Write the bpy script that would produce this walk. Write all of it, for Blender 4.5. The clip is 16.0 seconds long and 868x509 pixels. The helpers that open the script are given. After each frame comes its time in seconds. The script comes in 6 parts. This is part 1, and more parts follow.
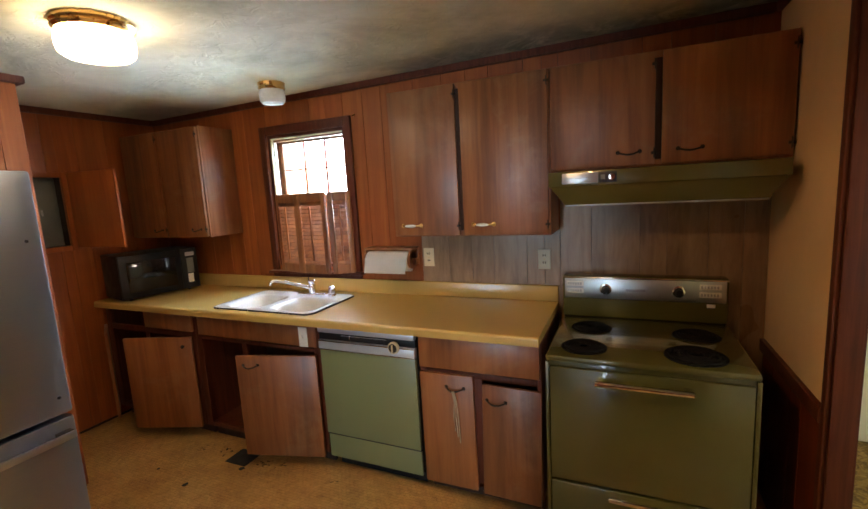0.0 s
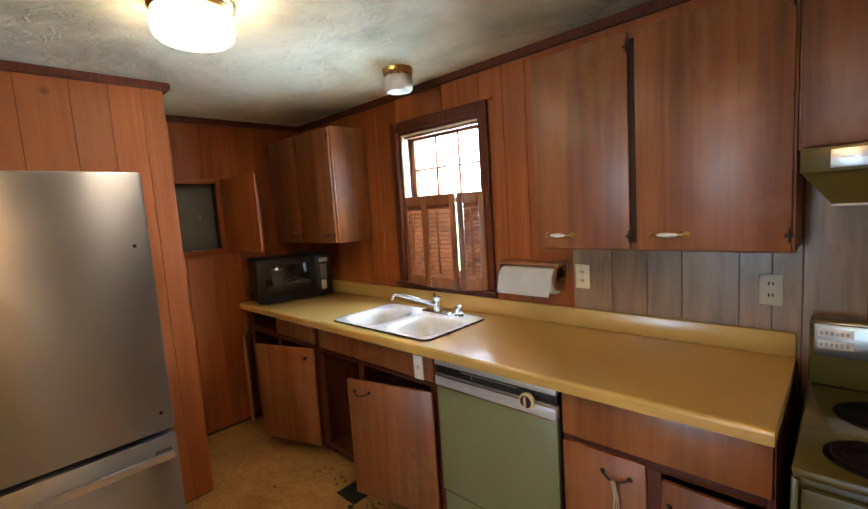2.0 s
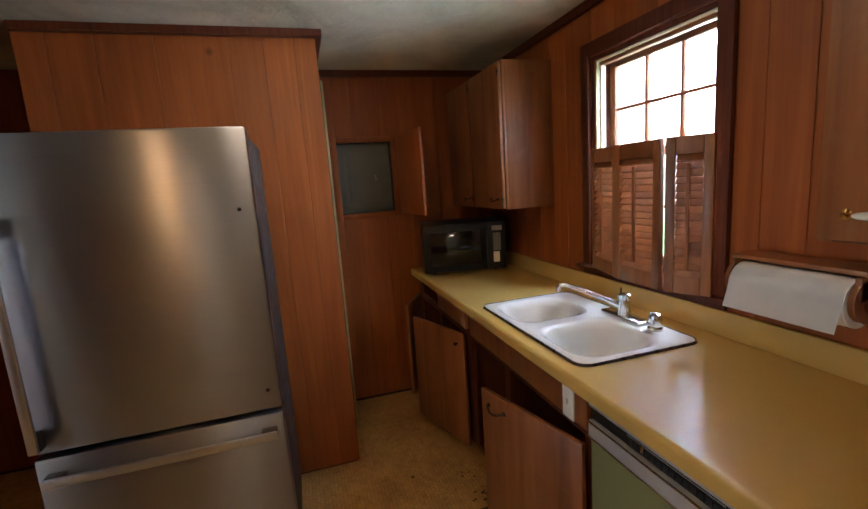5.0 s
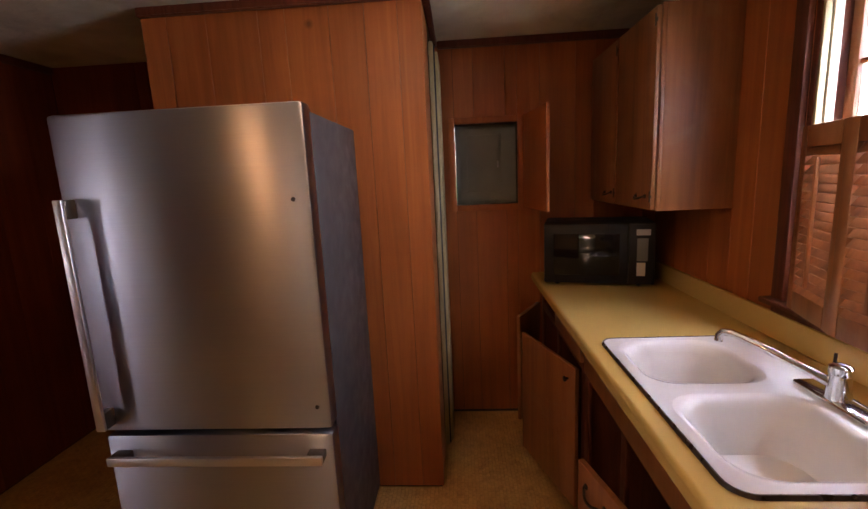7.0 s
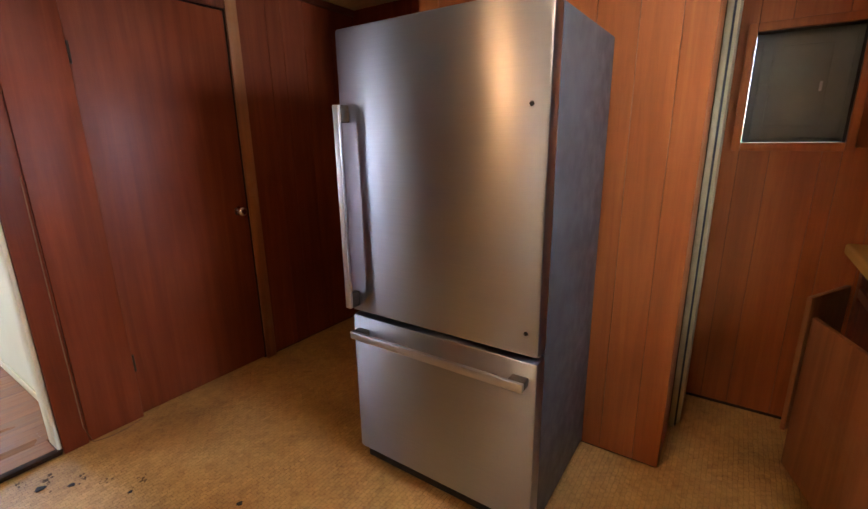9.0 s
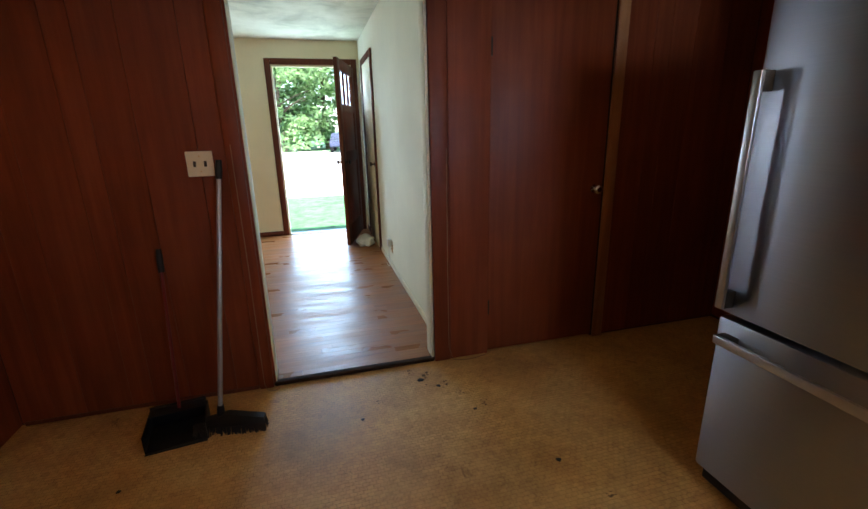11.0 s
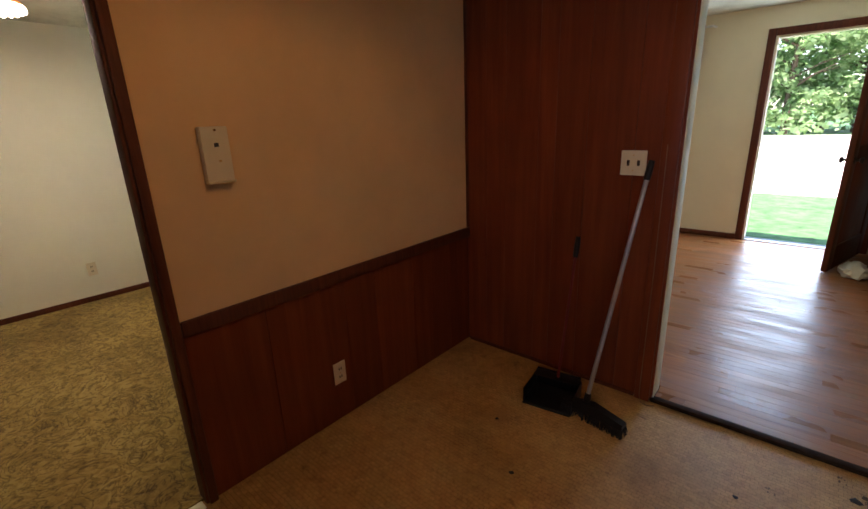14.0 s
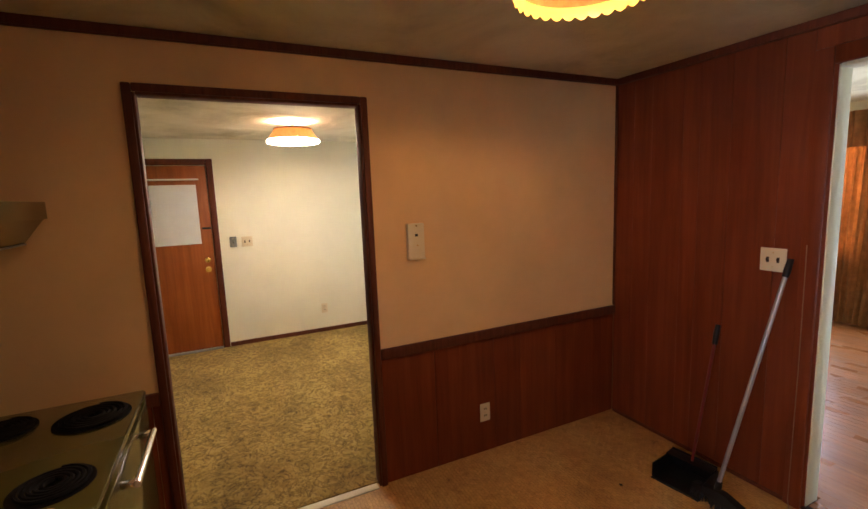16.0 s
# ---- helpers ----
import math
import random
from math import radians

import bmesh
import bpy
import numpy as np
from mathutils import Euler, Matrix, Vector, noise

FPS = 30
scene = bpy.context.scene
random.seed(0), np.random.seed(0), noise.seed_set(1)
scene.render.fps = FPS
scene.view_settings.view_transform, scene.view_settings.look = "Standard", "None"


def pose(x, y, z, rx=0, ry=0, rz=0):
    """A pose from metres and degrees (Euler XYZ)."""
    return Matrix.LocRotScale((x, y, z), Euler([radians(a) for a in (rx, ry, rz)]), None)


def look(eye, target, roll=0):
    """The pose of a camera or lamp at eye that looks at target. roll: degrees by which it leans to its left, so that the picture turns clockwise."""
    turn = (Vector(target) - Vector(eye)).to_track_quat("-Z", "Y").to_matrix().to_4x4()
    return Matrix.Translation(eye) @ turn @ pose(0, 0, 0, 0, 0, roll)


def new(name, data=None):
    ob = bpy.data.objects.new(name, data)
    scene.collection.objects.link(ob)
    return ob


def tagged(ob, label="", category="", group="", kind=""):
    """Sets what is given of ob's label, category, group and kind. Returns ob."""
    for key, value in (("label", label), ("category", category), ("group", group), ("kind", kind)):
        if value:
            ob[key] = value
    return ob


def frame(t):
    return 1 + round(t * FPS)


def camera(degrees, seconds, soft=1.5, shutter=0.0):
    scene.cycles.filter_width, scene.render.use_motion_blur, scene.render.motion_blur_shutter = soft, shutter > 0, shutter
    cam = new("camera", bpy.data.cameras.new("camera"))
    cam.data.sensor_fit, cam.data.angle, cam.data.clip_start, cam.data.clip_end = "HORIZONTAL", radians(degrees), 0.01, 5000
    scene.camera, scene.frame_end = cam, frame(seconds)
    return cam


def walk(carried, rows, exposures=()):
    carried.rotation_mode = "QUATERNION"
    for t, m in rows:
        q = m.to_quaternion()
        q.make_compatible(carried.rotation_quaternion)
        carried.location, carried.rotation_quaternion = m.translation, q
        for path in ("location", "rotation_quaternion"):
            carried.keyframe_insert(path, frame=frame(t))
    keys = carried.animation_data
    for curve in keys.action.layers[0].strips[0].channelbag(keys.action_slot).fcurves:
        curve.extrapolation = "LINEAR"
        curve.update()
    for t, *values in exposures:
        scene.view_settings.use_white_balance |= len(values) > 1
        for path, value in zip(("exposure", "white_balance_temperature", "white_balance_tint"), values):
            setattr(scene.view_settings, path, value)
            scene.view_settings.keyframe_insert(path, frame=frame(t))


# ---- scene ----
cam = camera(89.4, 16.0)
PATH = [
    (0, (-0.619, -2.492, 1.574), (-1.418, -0.682, 1.285), -3.2),
    (0.5, (-0.674, -2.356, 1.565), (-1.585, -0.59, 1.335), -2.9),
    (1, (-0.751, -2.186, 1.561), (-1.792, -0.494, 1.326), -2.9),
    (1.5, (-0.821, -2.101, 1.548), (-2.031, -0.525, 1.317), -3.7),
    (2, (-0.844, -1.977, 1.537), (-2.212, -0.534, 1.319), -3.8),
    (2.5, (-0.823, -1.801, 1.536), (-2.311, -0.483, 1.317), -3.5),
    (3, (-0.848, -1.673, 1.516), (-2.428, -0.468, 1.288), -3.5),
    (3.5, (-0.981, -1.55, 1.513), (-2.653, -0.483, 1.255), -3.7),
    (4, (-1.091, -1.489, 1.505), (-2.842, -0.568, 1.214), -4.0),
    (4.2, (-1.096, -1.477, 1.499), (-2.883, -0.628, 1.205), -4.3),
    (6.3, (-1.394, -1.112, 1.526), (-3.363, -0.987, 1.196), -2.9),
    (6.5, (-1.433, -1.096, 1.513), (-3.407, -1.038, 1.2), -3.0),
    (7, (-1.521, -1.059, 1.507), (-3.487, -1.188, 1.161), -2.7),
    (7.5, (-1.6, -1.053, 1.489), (-3.528, -1.415, 1.097), -2.6),
    (8, (-1.639, -1.047, 1.455), (-3.467, -1.723, 1.008), -2.4),
    (8.2, (-1.643, -1.043, 1.432), (-3.432, -1.808, 0.967), -2.0),
    (10.3, (-1.546, -1.156, 1.359), (-2.554, -2.797, 0.82), -0.7),
    (10.5, (-1.524, -1.159, 1.358), (-2.394, -2.876, 0.817), -0.8),
    (11, (-1.478, -1.172, 1.353), (-1.975, -3.028, 0.798), -1.3),
    (11.5, (-1.43, -1.195, 1.347), (-1.554, -3.109, 0.779), -1.8),
    (12, (-1.394, -1.178, 1.351), (-1.154, -3.078, 0.774), -2.5),
    (12.5, (-1.372, -1.151, 1.356), (-0.833, -2.991, 0.787), -2.5),
    (13, (-1.422, -1.185, 1.37), (-0.637, -2.941, 0.823), -2.2),
    (13.5, (-1.513, -1.252, 1.411), (-0.463, -2.864, 0.865), -2.2),
    (14, (-1.638, -1.277, 1.435), (-0.372, -2.713, 0.855), -2.2),
    (14.5, (-1.833, -1.27, 1.466), (-0.44, -2.589, 0.9), -2.4),
    (15, (-1.912, -1.201, 1.528), (-0.419, -2.437, 1.034), -2.5),
    (15.5, (-2.007, -1.106, 1.578), (-0.361, -2.175, 1.195), -2.4),
    (16, (-2.182, -1.054, 1.588), (-0.39, -1.903, 1.324), -2.2),
]
walk(cam, [(t, look(eye, target, roll)) for t, eye, target, roll in PATH], exposures=[
    (0.0, 3.7, 6300, 14), (2.0, 3.8, 6300, 14), (4.0, 3.4, 6300, 16), (6.5, 2.85, 6700, 32), (7.0, 3.1, 7200, 40), (7.5, 3.4, 7300, 44), (8.1, 4.2, 7000, 38),
    (10.5, 2.95, 6000, 12), (12.0, 2.72, 6400, 19), (14.5, 2.5, 6700, 29), (15.2, 2.5, 6800, 34), (15.5, 2.3, 6800, 32), (16.0, 3.4, 6800, 28)])

# ---- light ----
world = bpy.data.worlds.new("world")
scene.world = world
world.use_nodes = True
wn = world.node_tree
sky = wn.nodes.new("ShaderNodeTexSky")
sky.sky_type, sky.sun_disc = "NISHITA", False
sky.sun_elevation, sky.sun_rotation = radians(61), radians(330)
wn.links.new(sky.outputs["Color"], wn.nodes["Background"].inputs["Color"])
wn.nodes["Background"].inputs["Strength"].default_value = 0.15
sun_data = bpy.data.lights.new("sun", "SUN")
sun_data.energy, sun_data.angle, sun_data.color = 4.6, radians(0.6), (1.0, 0.93, 0.82)
sun = new("sun", sun_data)
# the sun stands in the sky at azimuth 330 degrees from north
sun_way = Vector((math.sin(radians(330)) * math.cos(radians(61)), math.cos(radians(330)) * math.cos(radians(61)), math.sin(radians(61))))
sun.matrix_world = look(sun_way * 30, (0, 0, 0))


def sky_panel(name, m, w, h, watts, colour):
    d = bpy.data.lights.new(name, "AREA")
    d.shape, d.size, d.size_y, d.energy, d.color = "RECTANGLE", w, h, watts, colour
    ob = new(name, d)
    ob.matrix_world = m
    return ob


sky_panel("window_daylight", look((-2.6, 0.56, 1.70), (-2.6, -0.44, 0.72)), 0.80, 1.08, 13.0, (0.60, 0.80, 1.0))
sky_panel("front_door_daylight", look((-1.58, -7.24, 1.05), (-1.58, -6, 1.0)), 0.9, 2.0, 9.3, (0.56, 0.80, 1.0))
sky_panel("front_window_daylight", look((0.55, -7.24, 1.4), (0.55, -6, 1.2)), 0.9, 1.4, 5.0, (0.74, 0.88, 1.0))
sky_panel("carpet_room_daylight", look((2.38, -3.43, 1.45), (2.38, -2, 1.45)), 0.8, 1.1, 0.65, (0.74, 0.88, 1.0))


def bulb(name, at, watts, colour, radius):
    d = bpy.data.lights.new(name, "POINT")
    d.energy, d.color, d.shadow_soft_size = watts, colour, radius
    ob = new(name, d)
    ob.location = at
    return ob


WARM = (1.0, 0.72, 0.42)

# ---- materials ----
MATS = {}


def mat(name, rough=0.6, metal=0.0):
    m = bpy.data.materials.new(name)
    m.use_nodes = True
    b = m.node_tree.nodes["Principled BSDF"]
    b.inputs["Roughness"].default_value, b.inputs["Metallic"].default_value = rough, metal
    MATS[name] = m
    return m, m.node_tree, b


def ramp(nt, src, stops):
    r = nt.nodes.new("ShaderNodeValToRGB")
    el = r.color_ramp.elements
    while len(el) < len(stops):
        el.new(0.5)
    for e, (p, c) in zip(el, stops):
        e.position, e.color = p, (*c, 1)
    nt.links.new(src, r.inputs[0])
    return r.outputs["Color"]


def coords(nt, scale=(1, 1, 1), rot=(0, 0, 0)):
    tc, mp = nt.nodes.new("ShaderNodeTexCoord"), nt.nodes.new("ShaderNodeMapping")
    mp.inputs["Scale"].default_value, mp.inputs["Rotation"].default_value = scale, rot
    nt.links.new(tc.outputs["Object"], mp.inputs["Vector"])
    return mp.outputs["Vector"]


def shifted(nt, vec):
    """Coordinates moved by a random amount per object, so that like pieces differ."""
    oi, add, mul = nt.nodes.new("ShaderNodeObjectInfo"), nt.nodes.new("ShaderNodeVectorMath"), nt.nodes.new("ShaderNodeVectorMath")
    mul.operation = "SCALE"
    mul.inputs[0].default_value = (7.0, 5.0, 9.0)
    nt.links.new(oi.outputs["Random"], mul.inputs["Scale"])
    nt.links.new(vec, add.inputs[0])
    nt.links.new(mul.outputs[0], add.inputs[1])
    return add.outputs[0]


def tex_noise(nt, vec, scale, detail=4.0, rough=0.55, dist=0.0):
    n = nt.nodes.new("ShaderNodeTexNoise")
    n.inputs["Scale"].default_value, n.inputs["Detail"].default_value = scale, detail
    n.inputs["Roughness"].default_value, n.inputs["Distortion"].default_value = rough, dist
    nt.links.new(vec, n.inputs["Vector"])
    return n.outputs["Fac"]


def mixc(nt, fac, a, b, mode="MIX"):
    m = nt.nodes.new("ShaderNodeMix")
    m.data_type, m.blend_type = "RGBA", mode
    for sock, v in ((m.inputs[0], fac), (m.inputs[6], a), (m.inputs[7], b)):
        if isinstance(v, (int, float)):
            sock.default_value = v
        elif isinstance(v, tuple):
            sock.default_value = (*v, 1)
        else:
            nt.links.new(v, sock)
    return m.outputs[2]


def mathn(nt, op, a, b):
    m = nt.nodes.new("ShaderNodeMath")
    m.operation = op
    for sock, v in ((m.inputs[0], a), (m.inputs[1], b)):
        if isinstance(v, (int, float)):
            sock.default_value = v
        else:
            nt.links.new(v, sock)
    return m.outputs[0]


def rough_from(nt, b, src, lo, hi):
    mr = nt.nodes.new("ShaderNodeMapRange")
    mr.inputs["To Min"].default_value, mr.inputs["To Max"].default_value = lo, hi
    mr.inputs["From Min"].default_value, mr.inputs["From Max"].default_value = 0.3, 0.7
    nt.links.new(src, mr.inputs["Value"])
    nt.links.new(mr.outputs[0], b.inputs["Roughness"])


def bump(nt, b, src, strength, dist=0.002):
    n = nt.nodes.new("ShaderNodeBump")
    n.inputs["Strength"].default_value, n.inputs["Distance"].default_value = strength, dist
    nt.links.new(src, n.inputs["Height"])
    nt.links.new(n.outputs[0], b.inputs["Normal"])


def wood(name, dark, mid, light, rough=(0.35, 0.55), grain=(22, 22, 1.1), var=0.35, spec=0.5, knots=False, bumps=0.15, scuff=0.0):
    m, nt, b = mat(name)
    v = shifted(nt, coords(nt))
    sv = nt.nodes.new("ShaderNodeMapping")
    sv.inputs["Scale"].default_value = grain
    nt.links.new(v, sv.inputs["Vector"])
    g = tex_noise(nt, sv.outputs[0], 2.2, 6, 0.6, 0.6)
    fine = tex_noise(nt, sv.outputs[0], 11, 3, 0.6)
    blot = tex_noise(nt, v, 2.3, 3, 0.5)
    col = ramp(nt, g, [(0.22, dark), (0.5, mid), (0.82, light)])
    col = mixc(nt, 0.12, col, ramp(nt, fine, [(0.3, dark), (0.7, light)]))
    col = mixc(nt, 0.55, col, ramp(nt, blot, [(0.3, (0.62, 0.56, 0.52)), (0.7, (1.0, 1.0, 1.0))]), "MULTIPLY")
    if knots:
        w = nt.nodes.new("ShaderNodeTexVoronoi")
        w.inputs["Scale"].default_value = 2.6
        nt.links.new(v, w.inputs["Vector"])
        k = ramp(nt, w.outputs["Distance"], [(0.02, (0.25, 0.2, 0.18)), (0.06, (1, 1, 1))])
        col = mixc(nt, 0.7, col, k, "MULTIPLY")
    if scuff:
        sn = tex_noise(nt, v, 3.4, 7, 0.72, 0.4)
        col = mixc(nt, ramp(nt, sn, [(0.52, (0, 0, 0)), (0.72, (scuff,) * 3)]), col, (0.40, 0.235, 0.12))
        dk = tex_noise(nt, sv.outputs[0], 0.9, 4, 0.6, 1.0)
        col = mixc(nt, 0.6, col, ramp(nt, dk, [(0.3, (0.5, 0.42, 0.38)), (0.5, (1, 1, 1))]), "MULTIPLY")
    oi = nt.nodes.new("ShaderNodeObjectInfo")
    lum = ramp(nt, oi.outputs["Random"], [(0.0, (1 - var,) * 3), (1.0, (1.0, 1.0, 1.0))])
    col = mixc(nt, 1.0, col, lum, "MULTIPLY")
    nt.links.new(col, b.inputs["Base Color"])
    rough_from(nt, b, blot, *rough)
    b.inputs["Specular IOR Level"].default_value = spec
    bump(nt, b, g, bumps, 0.001)
    return m


def plain(name, colour, rough=0.5, metal=0.0, var=0.12, scale=6.0, bumps=0.0, bscale=40.0, spec=0.5, coat=0.0, rvar=0.08):
    m, nt, b = mat(name, rough, metal)
    v = coords(nt)
    n = tex_noise(nt, v, scale, 5, 0.6)
    lo = tuple(c * (1 - var * 1.6) for c in colour)
    hi = tuple(min(1, c * (1 + var)) for c in colour)
    nt.links.new(ramp(nt, n, [(0.3, lo), (0.7, hi)]), b.inputs["Base Color"])
    rough_from(nt, b, tex_noise(nt, v, scale * 2.7, 4), max(0.03, rough - rvar), min(1, rough + rvar))
    b.inputs["Specular IOR Level"].default_value = spec
    b.inputs["Coat Weight"].default_value = coat
    if bumps:
        bump(nt, b, tex_noise(nt, v, bscale, 4), bumps)
    return m


PANEL = wood("panelling", (0.25, 0.060, 0.010), (0.37, 0.094, 0.016), (0.50, 0.152, 0.031), (0.38, 0.56), grain=(9, 9, 0.45), var=0.22, knots=True, spec=0.35)
CABINET = wood("cabinet_wood", (0.155, 0.046, 0.012), (0.345, 0.118, 0.032), (0.50, 0.195, 0.060), (0.31, 0.52), grain=(7, 7, 0.4), var=0.2, scuff=0.45, spec=0.6)
TRIM = wood("trim_wood", (0.065, 0.013, 0.005), (0.13, 0.030, 0.010), (0.20, 0.052, 0.018), (0.5, 0.65), var=0.2, spec=0.3)
DARKWOOD = wood("dark_panelling", (0.15, 0.027, 0.007), (0.22, 0.042, 0.011), (0.30, 0.068, 0.019), (0.42, 0.60), grain=(10, 10, 0.5), var=0.18, spec=0.25)
BACKSPLASH = wood("worn_panelling", (0.16, 0.090, 0.044), (0.33, 0.205, 0.110), (0.47, 0.325, 0.19), (0.27, 0.45), grain=(8, 8, 1.2), var=0.25, scuff=0.45)
# near-black brown: shade inside, under and between cabinet parts, put into colour
CAVITY_SHADE = plain("cabinet_inside_shade", (0.05, 0.02, 0.01), 0.8)
GROOVE = plain("groove", (0.02, 0.008, 0.004), 0.85)
CREAM = plain("cream_wall", (0.78, 0.50, 0.235), 0.75, var=0.06, scale=2.0, bumps=0.1, bscale=60)
LIVING = plain("living_wall", (0.82, 0.72, 0.50), 0.8, var=0.05, scale=1.2, bumps=0.08, bscale=70)
PALE_ROOM = plain("pale_wall", (0.80, 0.78, 0.61), 0.8, var=0.04, scale=1.5, bumps=0.08, bscale=70)
LAMINATE = plain("yellow_laminate", (0.58, 0.375, 0.105), 0.23, var=0.03, scale=0.8, rvar=0.02, spec=0.6)
OLIVE = plain("olive_enamel", (0.090, 0.078, 0.019), 0.22, var=0.06, scale=2.0, coat=0.4, rvar=0.0)
GREEN = plain("green_enamel", (0.20, 0.225, 0.10), 0.34, var=0.03, scale=1.2, coat=0.3, rvar=0.0)
CHROME = plain("chrome", (0.75, 0.75, 0.74), 0.12, 1.0, var=0.02, rvar=0.0)
SATIN = plain("satin_aluminium", (0.60, 0.63, 0.67), 0.38, 0.55, var=0.05, scale=14)
BRUSHED = plain("brushed_trim", (0.55, 0.58, 0.6), 0.3, 1.0, var=0.02, rvar=0.0)
BLACK = plain("black_plastic", (0.010, 0.010, 0.011), 0.42, var=0.2, spec=0.3)
BLACKGLOSS = plain("black_glass", (0.008, 0.008, 0.009), 0.06, var=0.1)
RUBBER = plain("black_rubber", (0.015, 0.014, 0.014), 0.7)
COIL = plain("burner_coil", (0.008, 0.007, 0.007), 0.85, 0.0, spec=0.15)
PORCELAIN = plain("porcelain", (0.74, 0.72, 0.66), 0.18, var=0.03, coat=0.4)
IVORY = plain("ivory_plastic", (0.72, 0.62, 0.40), 0.4, var=0.04)
WHITE = plain("white_plastic", (0.80, 0.78, 0.72), 0.4, var=0.04)
PAPER = plain("paper", (0.86, 0.86, 0.86), 0.9, var=0.03, bumps=0.2, bscale=120)
BRASS = plain("brass", (0.62, 0.40, 0.14), 0.3, 1.0)
BRONZE = plain("dark_bronze", (0.05, 0.035, 0.025), 0.45, 0.7)
GREYPAINT = plain("grey_panel_paint", (0.16, 0.17, 0.15), 0.5, var=0.08)
REDPLASTIC = plain("red_plastic", (0.16, 0.010, 0.012), 0.4)
WORN = plain("worn_threshold", (0.032, 0.016, 0.009), 0.8, var=0.3, scale=20, spec=0.1)
STRING = plain("string", (0.55, 0.42, 0.26), 0.9)
GREYMETAL = plain("grey_metal", (0.42, 0.42, 0.43), 0.4, 0.6)
YELLOWED = plain("yellowed_paint", (0.42, 0.33, 0.15), 0.6, var=0.15)
WHITEPAINT = plain("white_paint", (0.78, 0.72, 0.52), 0.5, var=0.06)
CURTAIN = plain("curtain_cloth", (0.46, 0.20, 0.06), 0.85, var=0.16, scale=14, bumps=0.2, bscale=300)
BLIND = plain("blind_cloth", (0.68, 0.70, 0.70), 0.8, var=0.03)


def steel_mat(name):
    m, nt, b = mat(name, 0.34, 1.0)
    v = coords(nt, (1, 1, 120))
    n = tex_noise(nt, v, 3.0, 3)
    nt.links.new(ramp(nt, n, [(0.3, (0.35, 0.37, 0.42)), (0.7, (0.37, 0.39, 0.44))]), b.inputs["Base Color"])
    rough_from(nt, b, tex_noise(nt, coords(nt), 3, 4), 0.35, 0.38)
    b.inputs["Anisotropic"].default_value, b.inputs["Anisotropic Rotation"].default_value = 0.85, 0.25
    tg = nt.nodes.new("ShaderNodeTangent")
    tg.direction_type, tg.axis = "RADIAL", "Z"
    nt.links.new(tg.outputs[0], b.inputs["Tangent"])
    return m


STEEL = steel_mat("brushed_steel")
BAR = plain("polished_bar", (0.56, 0.57, 0.60), 0.33, 1.0, var=0.02, rvar=0.0)


def ceiling_mat():
    m, nt, b = mat("ceiling_plaster", 0.9)
    v = coords(nt)
    big = tex_noise(nt, v, 1.6, 5, 0.6, 0.5)
    col = ramp(nt, big, [(0.34, (0.43, 0.40, 0.27)), (0.5, (0.63, 0.59, 0.42)), (0.64, (0.73, 0.69, 0.52))])
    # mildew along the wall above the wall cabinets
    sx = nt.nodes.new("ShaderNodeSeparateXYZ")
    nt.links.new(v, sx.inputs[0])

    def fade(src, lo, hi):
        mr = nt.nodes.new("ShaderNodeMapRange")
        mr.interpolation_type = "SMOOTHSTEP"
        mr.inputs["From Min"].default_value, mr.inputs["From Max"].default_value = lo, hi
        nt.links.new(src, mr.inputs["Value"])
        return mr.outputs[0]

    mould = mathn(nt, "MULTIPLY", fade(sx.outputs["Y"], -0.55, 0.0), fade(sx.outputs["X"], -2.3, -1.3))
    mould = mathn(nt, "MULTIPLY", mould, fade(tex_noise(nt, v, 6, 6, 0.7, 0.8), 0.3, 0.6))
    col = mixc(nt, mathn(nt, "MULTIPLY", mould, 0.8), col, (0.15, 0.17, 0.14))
    nt.links.new(col, b.inputs["Base Color"])
    # knocked-down plaster: flat-topped islands over a soft wave
    flakes = mathn(nt, "MULTIPLY", fade(tex_noise(nt, v, 12.0, 5, 0.6, 0.8), 0.52, 0.62), 0.16)
    r = mathn(nt, "ADD", tex_noise(nt, v, 4.0, 4, 0.5, 1.5), flakes)
    bump(nt, b, r, 0.6, 0.013)
    return m


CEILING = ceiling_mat()


